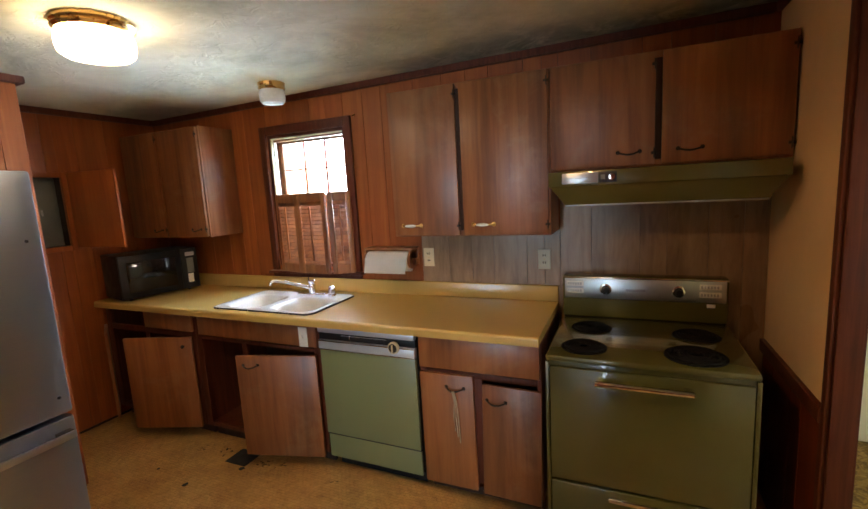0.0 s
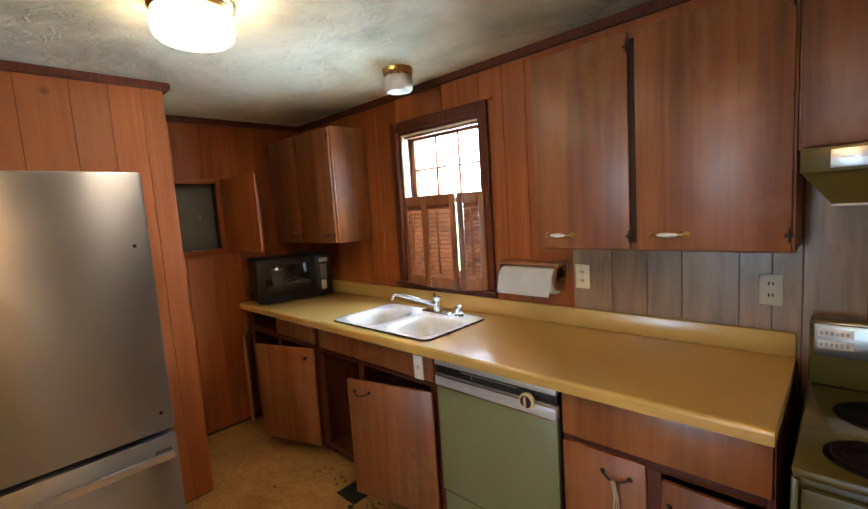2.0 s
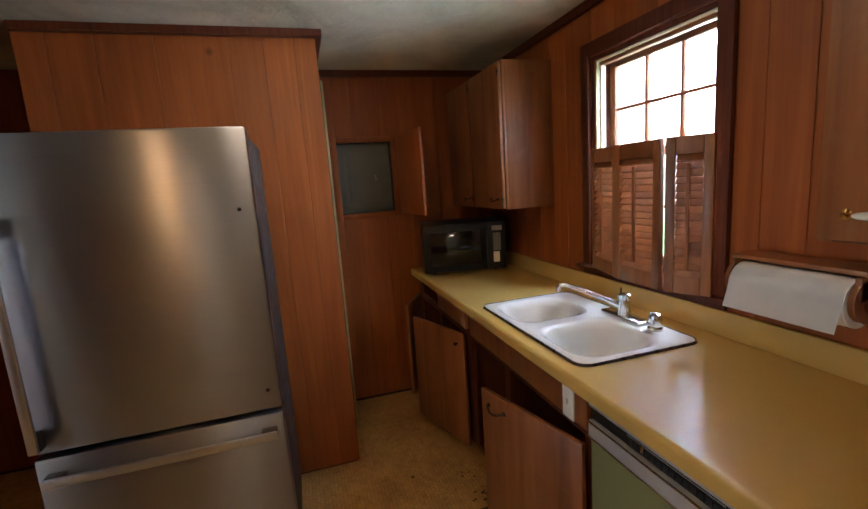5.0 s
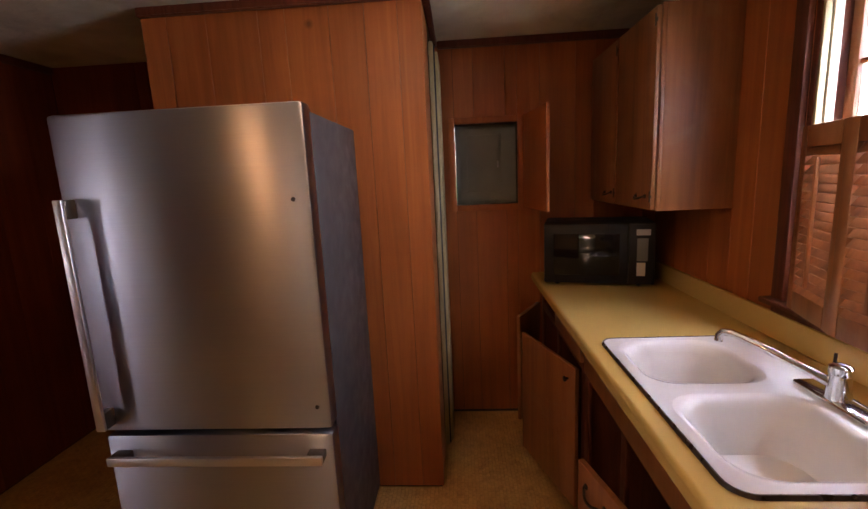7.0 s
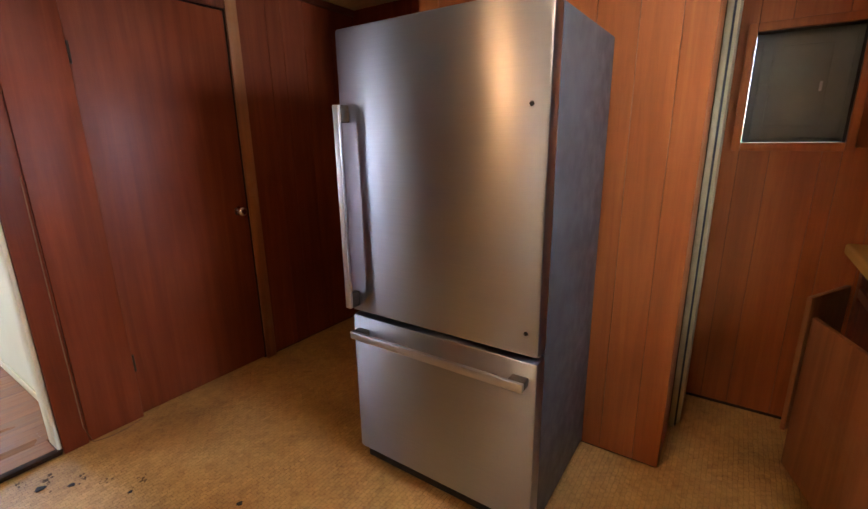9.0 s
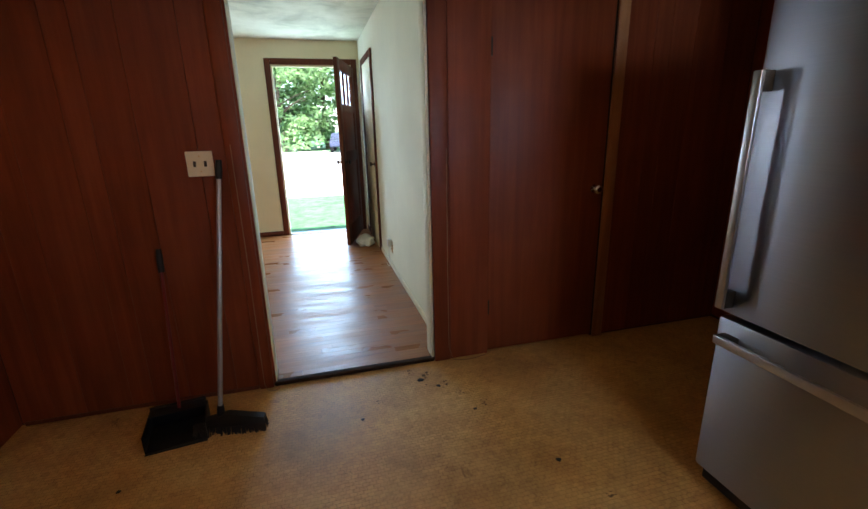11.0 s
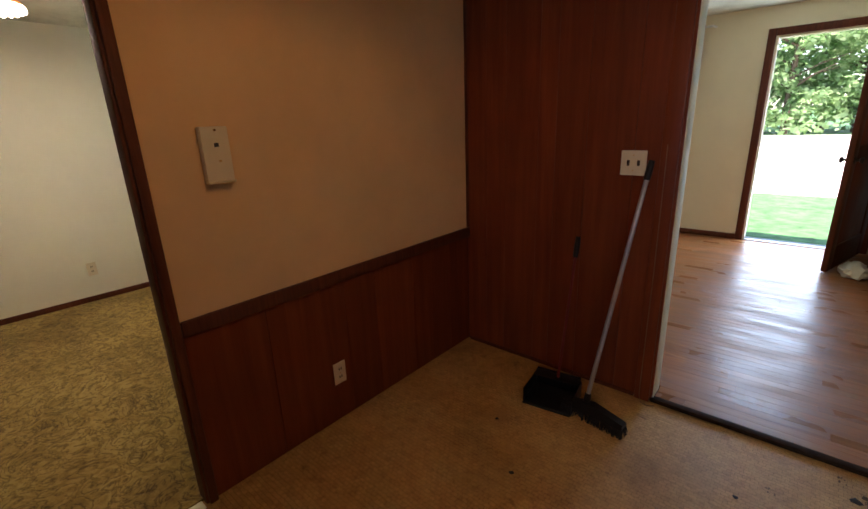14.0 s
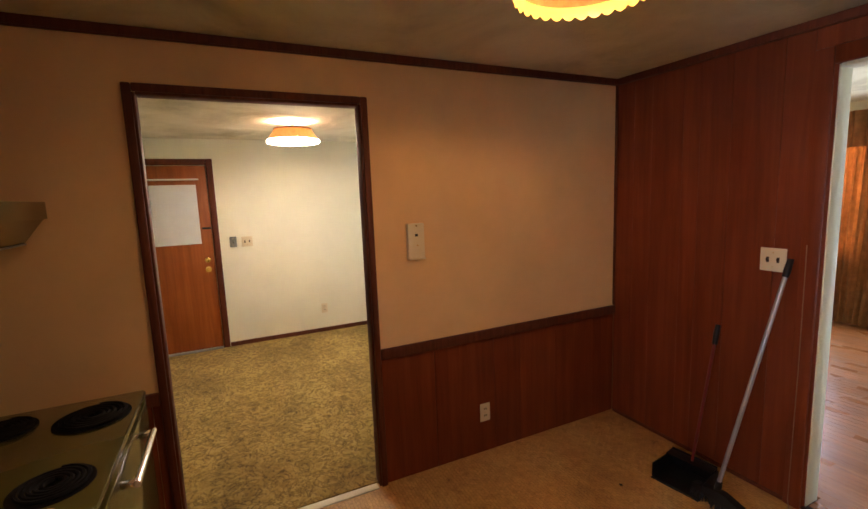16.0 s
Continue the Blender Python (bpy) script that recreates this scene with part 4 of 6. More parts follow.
def sink():
    s = thing("kitchen_sink", pose(0, 0, 0), "white enamel double-bowl sink with a dark rim, set in the worktop", "sink")
    x0, x1, y0, y1, z = -3.02, -2.25, -0.585, -0.115, 0.921
    xm = -2.645
    bowls = ((-2.992, -2.672), (-2.618, -2.278))
    bm = bmesh.new()
    for (a, b), c0, c1, rads in ((bowls[0], x0, xm, (0.001, 0.045, 0.045, 0.001)), (bowls[1], xm, x1, (0.045, 0.001, 0.001, 0.045))):
        outer = rounded_ring(bm, c0, c1, y0, y1, rads, z)
        bridge(bm, outer, rounded_ring(bm, a, b, -0.557, -0.215, (0.085,) * 4, z))
        bridge(bm, outer, rounded_ring(bm, c0, c1, y0, y1, rads, z - 0.006))
    part("deck", bm, PORCELAIN, s, smooth=False)
    for (a, b), hx in zip(bowls, (-0.10, 0.02)):
        w = part("bowl", basin(a, b, -0.557, -0.215, z, 0.165), PORCELAIN, s)
        cx = (a + b) / 2
        part("drain", turned([(0.042, 0), (0.042, 0.003), (0.03, 0.004), (0.02, 0.001)], 20, pose(cx, -0.386, z - 0.164)), CHROME, w, "metal drain")
        part("overflow", turned([(0.008, 0), (0.008, 0.002), (0.002, 0.002)], 12, pose(b - 0.031, -0.43 + hx * 0.3, z - 0.035, 0, -72, 0)), RUBBER, w, "dark overflow hole")
    bm = bmesh.new()
    steps = [rounded_ring(bm, x0 - g, x1 + g, y0 - g, y1 + g, (0.045 + g,) * 4, zz) for g, zz in ((0.0, z - 0.006), (0.0, z + 0.0012), (0.004, z + 0.0015), (0.008, 0.9145))]
    for p, q in zip(steps, steps[1:]):
        bridge(bm, p, q)
    part("rim", bm, RIMMETAL, s, "dark grimy metal sink rim")
    f = thing("faucet", pose(-2.56, -0.165, z), "chrome single-lever kitchen faucet on a deck plate", "faucet")
    bm = bmesh.new()
    box(bm, -0.11, 0.11, -0.028, 0.028, 0.0, 0.014, 0.006, seg=3)
    part("deck_plate", bm, CHROME, f)
    part("body", turned([(0.026, 0.0145), (0.024, 0.05), (0.022, 0.075), (0.024, 0.078), (0.024, 0.095), (0.018, 0.10), (0.006, 0.102)], 24), CHROME, f)
    part("lever", tubed([(-0.022, 0.0, 0.055), (-0.034, 0.012, 0.085), (-0.042, 0.02, 0.112)], [0.005, 0.004, 0.0035]), BRONZE, f, "short dark lever")
    part("spout", tubed([(-0.01, -0.012, 0.05), (-0.05, -0.05, 0.072), (-0.12, -0.115, 0.105), (-0.17, -0.155, 0.122), (-0.185, -0.168, 0.120), (-0.192, -0.174, 0.108), (-0.193, -0.175, 0.092)], [0.013, 0.0115, 0.0105, 0.010, 0.010, 0.0105, 0.011], 14), CHROME, f)
    g = thing("sink_sprayer", pose(-2.40, -0.165, z), "small chrome sprayer cap on the sink deck", "sprayer")
    part("base", turned([(0.027, 0), (0.026, 0.008), (0.020, 0.014)], 24), CHROME, g)
    part("cap", turned([(0.021, 0.0145), (0.024, 0.02), (0.024, 0.050), (0.020, 0.060), (0.010, 0.064), (0.002, 0.065)], 24), CHROME, g)


sink()


# dishwasher
def dishwasher():
    d = thing("dishwasher", pose(-2.183, FRONT, 0), "old avocado-green dishwasher with a chrome control strip", "dishwasher")
    w = 0.602
    part("tub", boxed(0.004, w - 0.004, 0.002, 0.56, 0.09, 0.868, 0.002), BLACK, d)
    part("door", boxed(0.006, w - 0.006, -0.024, 0.0, 0.235, 0.7365, 0.004), GREEN, d, "avocado-green door panel")
    part("kick_panel", boxed(0.006, w - 0.006, -0.014, 0.0, 0.085, 0.225, 0.004), GREEN, d)
    part("plinth", boxed(0.02, w - 0.02, 0.06, 0.075, 0, 0.085, 0.001), BLACK, d)
    p = part("control_panel", boxed(0.004, w - 0.004, -0.032, 0.0, 0.738, 0.792, 0.004), SATIN, d, "brushed metal control strip")
    part("moulding", boxed(0.004, w - 0.004, -0.0355, -0.0322, 0.738, 0.744, 0.001), CHROME, p)
    part("moulding", boxed(0.004, w - 0.004, -0.0355, -0.0322, 0.786, 0.7915, 0.001), CHROME, p)
    part("top_strip", boxed(0.004, w - 0.004, -0.030, 0.0, 0.834, 0.866, 0.004), SATIN, d, "bright metal top strip")
    part("grille", boxed(0.004, w - 0.004, -0.018, 0.0, 0.7925, 0.8335, 0.001), BLACK, d, "black recessed button strip")
    for i in range(14):
        part("button", boxed(0.16 + i * 0.019, 0.174 + i * 0.019, -0.0225, -0.0185, 0.800, 0.816, 0.001), RUBBER, p)
    part("legend", boxed(0.15, 0.43, -0.0192, -0.0184, 0.820, 0.823, 0), GREYMETAL, p)
    part("latch", boxed(0.205, 0.214, -0.026, -0.0185, 0.806, 0.828, 0.001), CHROME, p)
    k = part("dial", turned([(0.031, 0), (0.032, 0.006), (0.030, 0.014), (0.026, 0.016), (0.004, 0.017)], 28, pose(0.485, -0.0325, 0.792, 90, 0, 0)), IVORY, p, "cream round dial")
    part("dial_groove", turned([(0.0235, 0), (0.0235, 0.0012), (0.0195, 0.0013), (0.0195, 0.0004)], 28, pose(0.485, -0.0495, 0.792, 90, 0, 0)), BRONZE, k, "dark ring on the dial")
    part("grip", boxed(0.4815, 0.4885, -0.060, -0.0512, 0.772, 0.812, 0.002), IVORY, k)
    part("vent_slot", boxed(0.006, w - 0.006, -0.016, -0.0005, 0.2255, 0.2345, 0), RUBBER, d)


dishwasher()


# cooker
def burner(parent, x, y, r, z):
    part("drip_bowl", turned([(r + 0.012, 0.0), (r + 0.012, 0.003), (r + 0.004, 0.0035), (r - 0.01, -0.001), (0.02, -0.001)], 32, pose(x, y, z)), COIL, parent, "blackened drip bowl")
    bm = bmesh.new()
    turns = 5
    pts = []
    for i in range(turns * 22 + 1):
        a = 2 * math.pi * i / 22
        rr = 0.018 + (r - 0.018) * i / (turns * 22)
        pts.append((x + rr * math.cos(a), y + rr * math.sin(a), z + 0.008))
    tube(bm, pts, 0.0058, 6)
    part("burner_coil", bm, COIL, parent, "blackened burner coil")


def cooker():
    s = thing("electric_range", pose(-0.925, -0.70, 0), "olive-green electric range with four coil burners", "cooker")
    w, zt = 0.755, 0.87
    part("body", boxed(0.004, w - 0.004, 0.012, 0.66, 0.05, 0.842, 0.004), OLIVE, s)
    part("cooktop", boxed(0, w, -0.012, 0.672, 0.842, zt, 0.012), OLIVE, s)
    d = part("oven_door", boxed(0.018, w - 0.018, -0.012, 0.0115, 0.315, 0.822, 0.008), OLIVE, s, "olive oven door")
    h = part("handle", tubed([(0.20, -0.055, 0.785), (0.54, -0.055, 0.785)], 0.011, 12), CHROME, d, "chrome bar handle")
    for x in (0.215, 0.525):
        part("bracket", boxed(x - 0.012, x + 0.012, -0.055, -0.0125, 0.777, 0.793, 0.003), CHROME, h)
    dr = part("drawer", boxed(0.018, w - 0.018, -0.012, 0.0115, 0.075, 0.305, 0.008), OLIVE, s, "olive storage drawer")
    part("handle", boxed(0.25, 0.5, -0.03, -0.0125, 0.262, 0.28, 0.004), CHROME, dr, "chrome drawer pull")
    part("trim_strip", boxed(0.0, 0.0155, -0.006, 0.0115, 0.06, 0.838, 0.002), OLIVE, s)
    part("trim_strip", boxed(w - 0.0155, w, -0.006, 0.0115, 0.06, 0.838, 0.002), OLIVE, s)
    for x, y, r in ((0.157, 0.392, 0.08), (0.146, 0.115, 0.082), (0.597, 0.371, 0.082), (0.563, 0.118, 0.10)):
        burner(s, x, y, r, zt)
    # upright back panel
    g = part("back_panel", boxed(0.0, w, 0.585, 0.672, zt - 0.002, 1.088, 0.012), OLIVE, s)
    f = part("control_fascia", boxed(0.012, w - 0.012, 0.575, 0.5845, 0.972, 1.076, 0.004), BRUSHED, s, "chrome control fascia")
    part("edge_strip", boxed(0.004, w - 0.004, 0.573, 0.5845, 1.0765, 1.084, 0.002), CHROME, s)
    for x in (0.215, 0.545):
        k = part("knob", turned([(0.020, 0), (0.020, 0.006), (0.014, 0.008), (0.013, 0.020), (0.003, 0.021)], 24, pose(x, 0.5745, 1.022, 90, 0, 0)), BLACK, f, "black control knob")
        part("knob_ring", turned([(0.029, 0), (0.029, 0.002), (0.026, 0.003)], 24, pose(x, 0.575, 1.022, 90, 0, 0)), CHROME, k)
    for x0, x1 in ((0.022, 0.108), (0.632, 0.722)):
        for z in (0.998, 1.036):
            p = part("button_plate", boxed(x0, x1, 0.572, 0.5748, z, z + 0.026, 0.001), WHITE, f, "white push-button plate")
            n = 6
            for i in range(n):
                xx = x0 + 0.006 + i * (x1 - x0 - 0.012) / n
                part("button", boxed(xx, xx + 0.008, 0.5695, 0.5718, z + 0.006, z + 0.019, 0.001), GREYMETAL, p)
    part("badge", boxed(0.31, 0.40, 0.5725, 0.5748, 1.015, 1.028, 0.001), GREYMETAL, f, "small blank name badge")
    part("outlet", boxed(0.665, 0.70, 0.5815, 0.5848, 0.947, 0.964, 0.001), WHITE, s, "small outlet on the back panel")
    for x in (0.05, w - 0.05):
        for y in (0.06, 0.6):
            part("foot", turned([(0.02, 0), (0.02, 0.045), (0.012, 0.05)], 12, pose(x, y, 0.0)), RUBBER, s)


cooker()


# range hood
def hood():
    h = thing("range_hood", pose(-0.938, -0.455, 1.47), "olive metal range hood with a silver control strip", "range hood")
    w, dep = 0.885, 0.452
    part("band", boxed(0, w, 0.0, dep, 0.088, 0.152, 0.003), OLIVE, h)
    # the lower skirt leans in towards a narrower mouth
    bm = bmesh.new()
    rings = []
    for x0, x1, y0, z in ((0.004, w - 0.004, 0.012, 0.0875), (0.062, w - 0.05, 0.06, 0.006), (0.066, w - 0.054, 0.064, 0.0), (0.09, w - 0.078, 0.09, 0.0), (0.085, w - 0.073, 0.085, 0.06)):
        rings.append([bm.verts.new(p) for p in ((x0, y0, z), (x1, y0, z), (x1, dep, z), (x0, dep, z))])
    for r_a, r_b in zip(rings, rings[1:]):
        for i in range(4):
            bm.faces.new((r_a[i], r_a[(i + 1) % 4], r_b[(i + 1) % 4], r_b[i]))
    bm.faces.new(rings[-1])
    part("skirt", bm, OLIVE, h, smooth=False)
    part("filter", boxed(0.16, w - 0.16, 0.12, dep - 0.08, 0.045, 0.055, 0.002), GREYMETAL, h, "grey mesh filter")
    # pale strip that puts the highlight of the bottom edge into colour
    part("front_lip", boxed(0.064, w - 0.052, 0.057, 0.067, -0.003, 0.0035, 0.001), GREYMETAL, h, "grey metal lip, paler than the hood for its edge highlight")
    p = part("control_strip", boxed(0.06, 0.21, -0.0045, -0.0005, 0.098, 0.144, 0.001), BRUSHED, h, "silver control strip")
    q = part("dial_plate", boxed(0.212, 0.285, -0.005, -0.0005, 0.098, 0.144, 0.001), BLACK, h, "black dial plate")
    part("dial", turned([(0.014, 0), (0.013, 0.012), (0.003, 0.013)], 20, pose(0.265, -0.0052, 0.121, 90, 0, 0)), CHROME, q, "round silver dial")
    part("button", boxed(0.220, 0.238, -0.009, -0.0052, 0.111, 0.131, 0.001), GREYPAINT, q)
    for i in range(3):
        part("marking", boxed(0.08 + i * 0.035, 0.105 + i * 0.035, -0.0052, -0.0047, 0.119, 0.123, 0), GREYMETAL, p)


hood()


# ---- window over the sink, with shutters ----
def kitchen_window():
    wdw = tagged(new("window_1"), "small wooden sash window with white panes above the sink", "window", "", "structure")
    for x0, x1, z0, z1 in ((WX0 - 0.055, WX0, 1.055, WZ1 + 0.062), (WX1, WX1 + 0.058, 1.055, WZ1 + 0.062), (WX0 + 0.0005, WX1 - 0.0005, WZ1, WZ1 + 0.062)):
        part("window_casing", boxed(x0, x1, -0.022, -0.0005, z0, z1, 0.005), TRIM, wdw)
    part("window_sill", boxed(WX0 - 0.075, WX1 + 0.08, -0.05, 0.0, 1.035, 1.0545, 0.006), TRIM, wdw)
    part("window_apron", boxed(WX0 - 0.055, WX1 + 0.058, -0.018, -0.0005, 1.0065, 1.0345, 0.003), TRIM, wdw)
    for x0, x1, z0, z1 in ((WX0 + 0.0005, WX0 + 0.02, WZ0, WZ1), (WX1 - 0.02, WX1 - 0.0005, WZ0, WZ1), (WX0 + 0.02, WX1 - 0.02, WZ1 - 0.02, WZ1 - 0.0005), (WX0 + 0.02, WX1 - 0.02, WZ0 + 0.0005, WZ0 + 0.02)):
        part("window_jamb", boxed(x0, x1, 0.0, 0.128, z0, z1, 0.002), TRIM, wdw)
    part("window_stop", boxed(WX0 + 0.0205, WX0 + 0.030, 0.002, 0.022, WZ0 + 0.021, WZ1 - 0.021, 0.002), YELLOWED, wdw, "yellowed painted window stop")
    part("window_stop", boxed(WX0 + 0.0205, WX0 + 0.034, 0.026, 0.052, WZ0 + 0.021, WZ1 - 0.021, 0.002), WHITEPAINT, wdw, "pale painted window stop")
    part("window_header", boxed(WX0 + 0.036, WX1 - 0.021, 0.02, 0.05, WZ1 - 0.044, WZ1 - 0.021, 0.002), CABINET, wdw)
    part("header_strip", boxed(WX0 + 0.022, WX1 - 0.022, 0.003, 0.018, WZ1 - 0.030, WZ1 - 0.0215, 0.001), WHITEPAINT, wdw, "pale strip under the window head")
    a, b = WX0 + 0.021, WX1 - 0.021
    mid = 1.555
    for z0, z1, y in ((mid, WZ1 - 0.021, 0.085), (WZ0 + 0.021, mid + 0.03, 0.055)):
        s = part("sash", boxed(a, a + 0.035, y, y + 0.028, z0, z1, 0.003), CABINET, wdw, "reddish wooden sash")
        part("sash_rail", boxed(b - 0.035, b, y, y + 0.028, z0, z1, 0.003), CABINET, s)
        part("sash_rail", boxed(a + 0.0355, b - 0.0355, y, y + 0.028, z1 - 0.035, z1, 0.003), CABINET, s)
        part("sash_rail", boxed(a + 0.0355, b - 0.0355, y, y + 0.028, z0, z0 + 0.035, 0.003), CABINET, s)
        xs = [a + 0.035 + (b - a - 0.07) * k / 3 for k in range(4)]
        zs = [z0 + 0.035, (z0 + z1) / 2, z1 - 0.035]
        for x in xs[1:3]:
            part("muntin", boxed(x - 0.0065, x + 0.0065, y + 0.004, y + 0.024, zs[0], zs[2], 0.002), PANEL, s)
        part("muntin", boxed(xs[0], xs[3], y + 0.005, y + 0.023, zs[1] - 0.0065, zs[1] + 0.0065, 0.002), PANEL, s)
        for i in range(3):
            for k in range(2):
                pn = part("pane", boxed(xs[i], xs[i + 1], y + 0.0125, y + 0.0155, zs[k], zs[k + 1], 0), GLASS, s, smooth=False)
                pn.visible_shadow = False
    part("curtain_rod_hook", tubed([(WX1 + 0.09, -0.002, 2.075), (WX1 + 0.09, -0.03, 2.075), (WX1 + 0.11, -0.03, 2.08)], 0.004), BRASS, wdw, "brass rod hook")


kitchen_window()


def shutter(m, w, h, label, flip=1):
    s = thing("window_shutter", m, label, "shutter", "shutters on the kitchen window")
    t = 0.022
    for x0, x1 in ((0, 0.032), (w - 0.032, w)):
        part("stile", boxed(x0, x1, 0, t, 0, h, 0.003), CABINET, s)
    for z0, z1 in ((0, 0.06), (h - 0.06, h)):
        part("rail", boxed(0.0325, w - 0.0325, 0, t, z0, z1, 0.003), CABINET, s)
    n = 17
    for i in range(n):
        z = 0.072 + (h - 0.144) * i / (n - 1)
        bm = bmesh.new()
        box(bm, 0.033, w - 0.033, -0.0165, 0.0165, -0.0022, 0.0022, 0.001, pose(0, t / 2, z, 52, 0, 0), 1)
        part("slat", bm, CABINET, s)
    part("tilt_rod", boxed(w / 2 - 0.006, w / 2 + 0.006, -0.012, -0.003, 0.09, h - 0.09, 0.002), CABINET, s)


SH = 0.545
shutter(pose(-2.905, -0.055, 1.058, 0, 0, -15), 0.245, SH, "louvred wooden shutter panel folded out from the window side")
shutter(pose(-2.667, -0.125, 1.058, 0, 0, -1), 0.24, SH, "louvred wooden shutter panel standing half open")
shutter(pose(-2.403, -0.128, 1.058, 0, 0, 27), 0.15, SH, "narrow louvred wooden shutter panel standing ajar")


# ---- small things on the sink wall ----
OLDIVORY = plain("greyed_ivory", (0.52, 0.49, 0.36), 0.42, var=0.08)


def outlet_plate(name, m, label, w=0.07, h=0.115, kind="duplex", mat_=IVORY):
    o = thing(name, m, label, "outlet" if kind == "duplex" else "switch")
    pl = part("plate", boxed(-w / 2, w / 2, -0.006, -0.0005, -h / 2, h / 2, 0.003), mat_, o)
    if kind == "duplex":
        for z in (0.021, -0.021):
            f = part("socket", turned([(0.017, 0), (0.017, 0.002), (0.015, 0.0025), (0.003, 0.0025)], 20, pose(0, -0.006, z, 90, 0, 0)), mat_, pl)
            for x in (-0.006, 0.006):
                part("slot", boxed(x - 0.0026, x + 0.0026, -0.0092, -0.0086, z - 0.004, z + 0.008, 0), RUBBER, f)
    else:
        for x in ((-0.023, 0.023) if kind == "double" else (0,)):
            part("toggle_slot", boxed(x - 0.006, x + 0.006, -0.0075, -0.0062, -0.013, 0.013, 0), BRONZE, pl)
            part("toggle", boxed(x - 0.004, x + 0.004, -0.018, -0.0077, -0.002, 0.009, 0.002), BRONZE if kind == "double" else mat_, pl)
    for z in ((0.0,) if kind == "duplex" else (0.035, -0.035)):
        part("screw", turned([(0.003, 0), (0.003, 0.001), (0.001, 0.0012)], 8, pose(0, -0.0062, z, 90, 0, 0)), BRASS, pl)
    return o


outlet_plate("wall_outlet", pose(-1.752, 0, 1.16), "ivory duplex wall outlet above the worktop")
outlet_plate("wall_outlet", pose(-1.038, 0, 1.155), "greyed ivory duplex wall outlet behind the range", mat_=OLDIVORY)


def towel_holder():
    t = thing("paper_towel_holder", pose(-1.99, 0, 1.145), "wooden wall holder with a roll of white paper towel", "paper towel")
    part("back_board", boxed(-0.17, 0.17, -0.014, -0.0005, -0.03, 0.085, 0.004), CABINET, t)
    part("shelf", boxed(-0.17, 0.17, -0.11, -0.0145, 0.072, 0.086, 0.004), CABINET, t)
    for x in (-0.165, 0.151):
        b = turned([(0.055, 0), (0.055, 0.014), (0.02, 0.014)], 24, pose(x, -0.085, 0.01, 0, 90, 0))
        box(b, x, x + 0.014, -0.12, -0.015, 0.01, 0.071, 0.003)
        part("bracket", b, CABINET, t)
    r = part("roll", turned([(0.018, -0.148), (0.062, -0.147), (0.063, 0), (0.062, 0.147), (0.018, 0.148)], 36, pose(0, -0.085, 0.0, 0, 90, 0)), PAPER, t, "roll of white paper towel")
    bm = bmesh.new()
    g = [[bm.verts.new((x, -0.085 - 0.0632 * math.cos(a) - max(0, 0.004 * (k - 4)), 0.0632 * math.sin(a) if k < 5 else -0.0 - 0.013 * (k - 4))) for x in (-0.146, -0.05, 0.05, 0.146)] for k, a in enumerate([1.0, 0.7, 0.4, 0.2, 0.0, 0, 0, 0, 0, 0])]
    for a, b in zip(g, g[1:]):
        for i in range(3):
            bm.faces.new((a[i], a[i + 1], b[i + 1], b[i]))
    bmesh.ops.solidify(bm, geom=list(bm.faces), thickness=0.001)
    part("loose_sheet", bm, PAPER, r)
    part("spindle_end", turned([(0.02, 0), (0.022, 0.006), (0.014, 0.012)], 20, pose(0.166, -0.085, 0.0, 0, 90, 0)), TRIM, t)


towel_holder()


def microwave():
    m = thing("microwave_oven", pose(-3.941, -0.327, 0.914, 0, 0, 76), "black countertop microwave oven in the counter corner", "microwave")
    w, d, h = 0.535, 0.32, 0.325
    part("case", boxed(-w / 2, w / 2, -d / 2, d / 2, 0.012, h, 0.008), BLACK, m)
    dr = part("door", boxed(-w / 2 + 0.002, w / 2 - 0.125, -d / 2 - 0.022, -d / 2 - 0.0005, 0.016, h - 0.004, 0.006), BLACK, m)
    part("window", boxed(-w / 2 + 0.05, w / 2 - 0.165, -d / 2 - 0.0245, -d / 2 - 0.0225, 0.06, h - 0.05, 0.002), BLACKGLOSS, dr, "dark glass door window")
    p = part("control_panel", boxed(w / 2 - 0.122, w / 2 - 0.002, -d / 2 - 0.02, -d / 2 - 0.0005, 0.016, h - 0.004, 0.004), BLACK, m)
    part("display", boxed(w / 2 - 0.09, w / 2 - 0.025, -d / 2 - 0.0222, -d / 2 - 0.0205, h - 0.06, h - 0.03, 0.001), GREYMETAL, p)
    part("button_pad", boxed(w / 2 - 0.085, w / 2 - 0.035, -d / 2 - 0.0222, -d / 2 - 0.0205, 0.135, h - 0.075, 0.001), GREYPAINT, p, "bluish button pad")
    part("sticker", boxed(w / 2 - 0.085, w / 2 - 0.045, -d / 2 - 0.0222, -d / 2 - 0.0205, 0.06, 0.128, 0.001), WHITE, p, "pale paper sticker")
    for x in (-0.2, 0.2):
        for y in (-0.13, 0.13):
            part("foot", turned([(0.012, 0), (0.012, 0.012), (0.008, 0.0125)], 10, pose(x, y, 0)), RUBBER, m)


microwave()


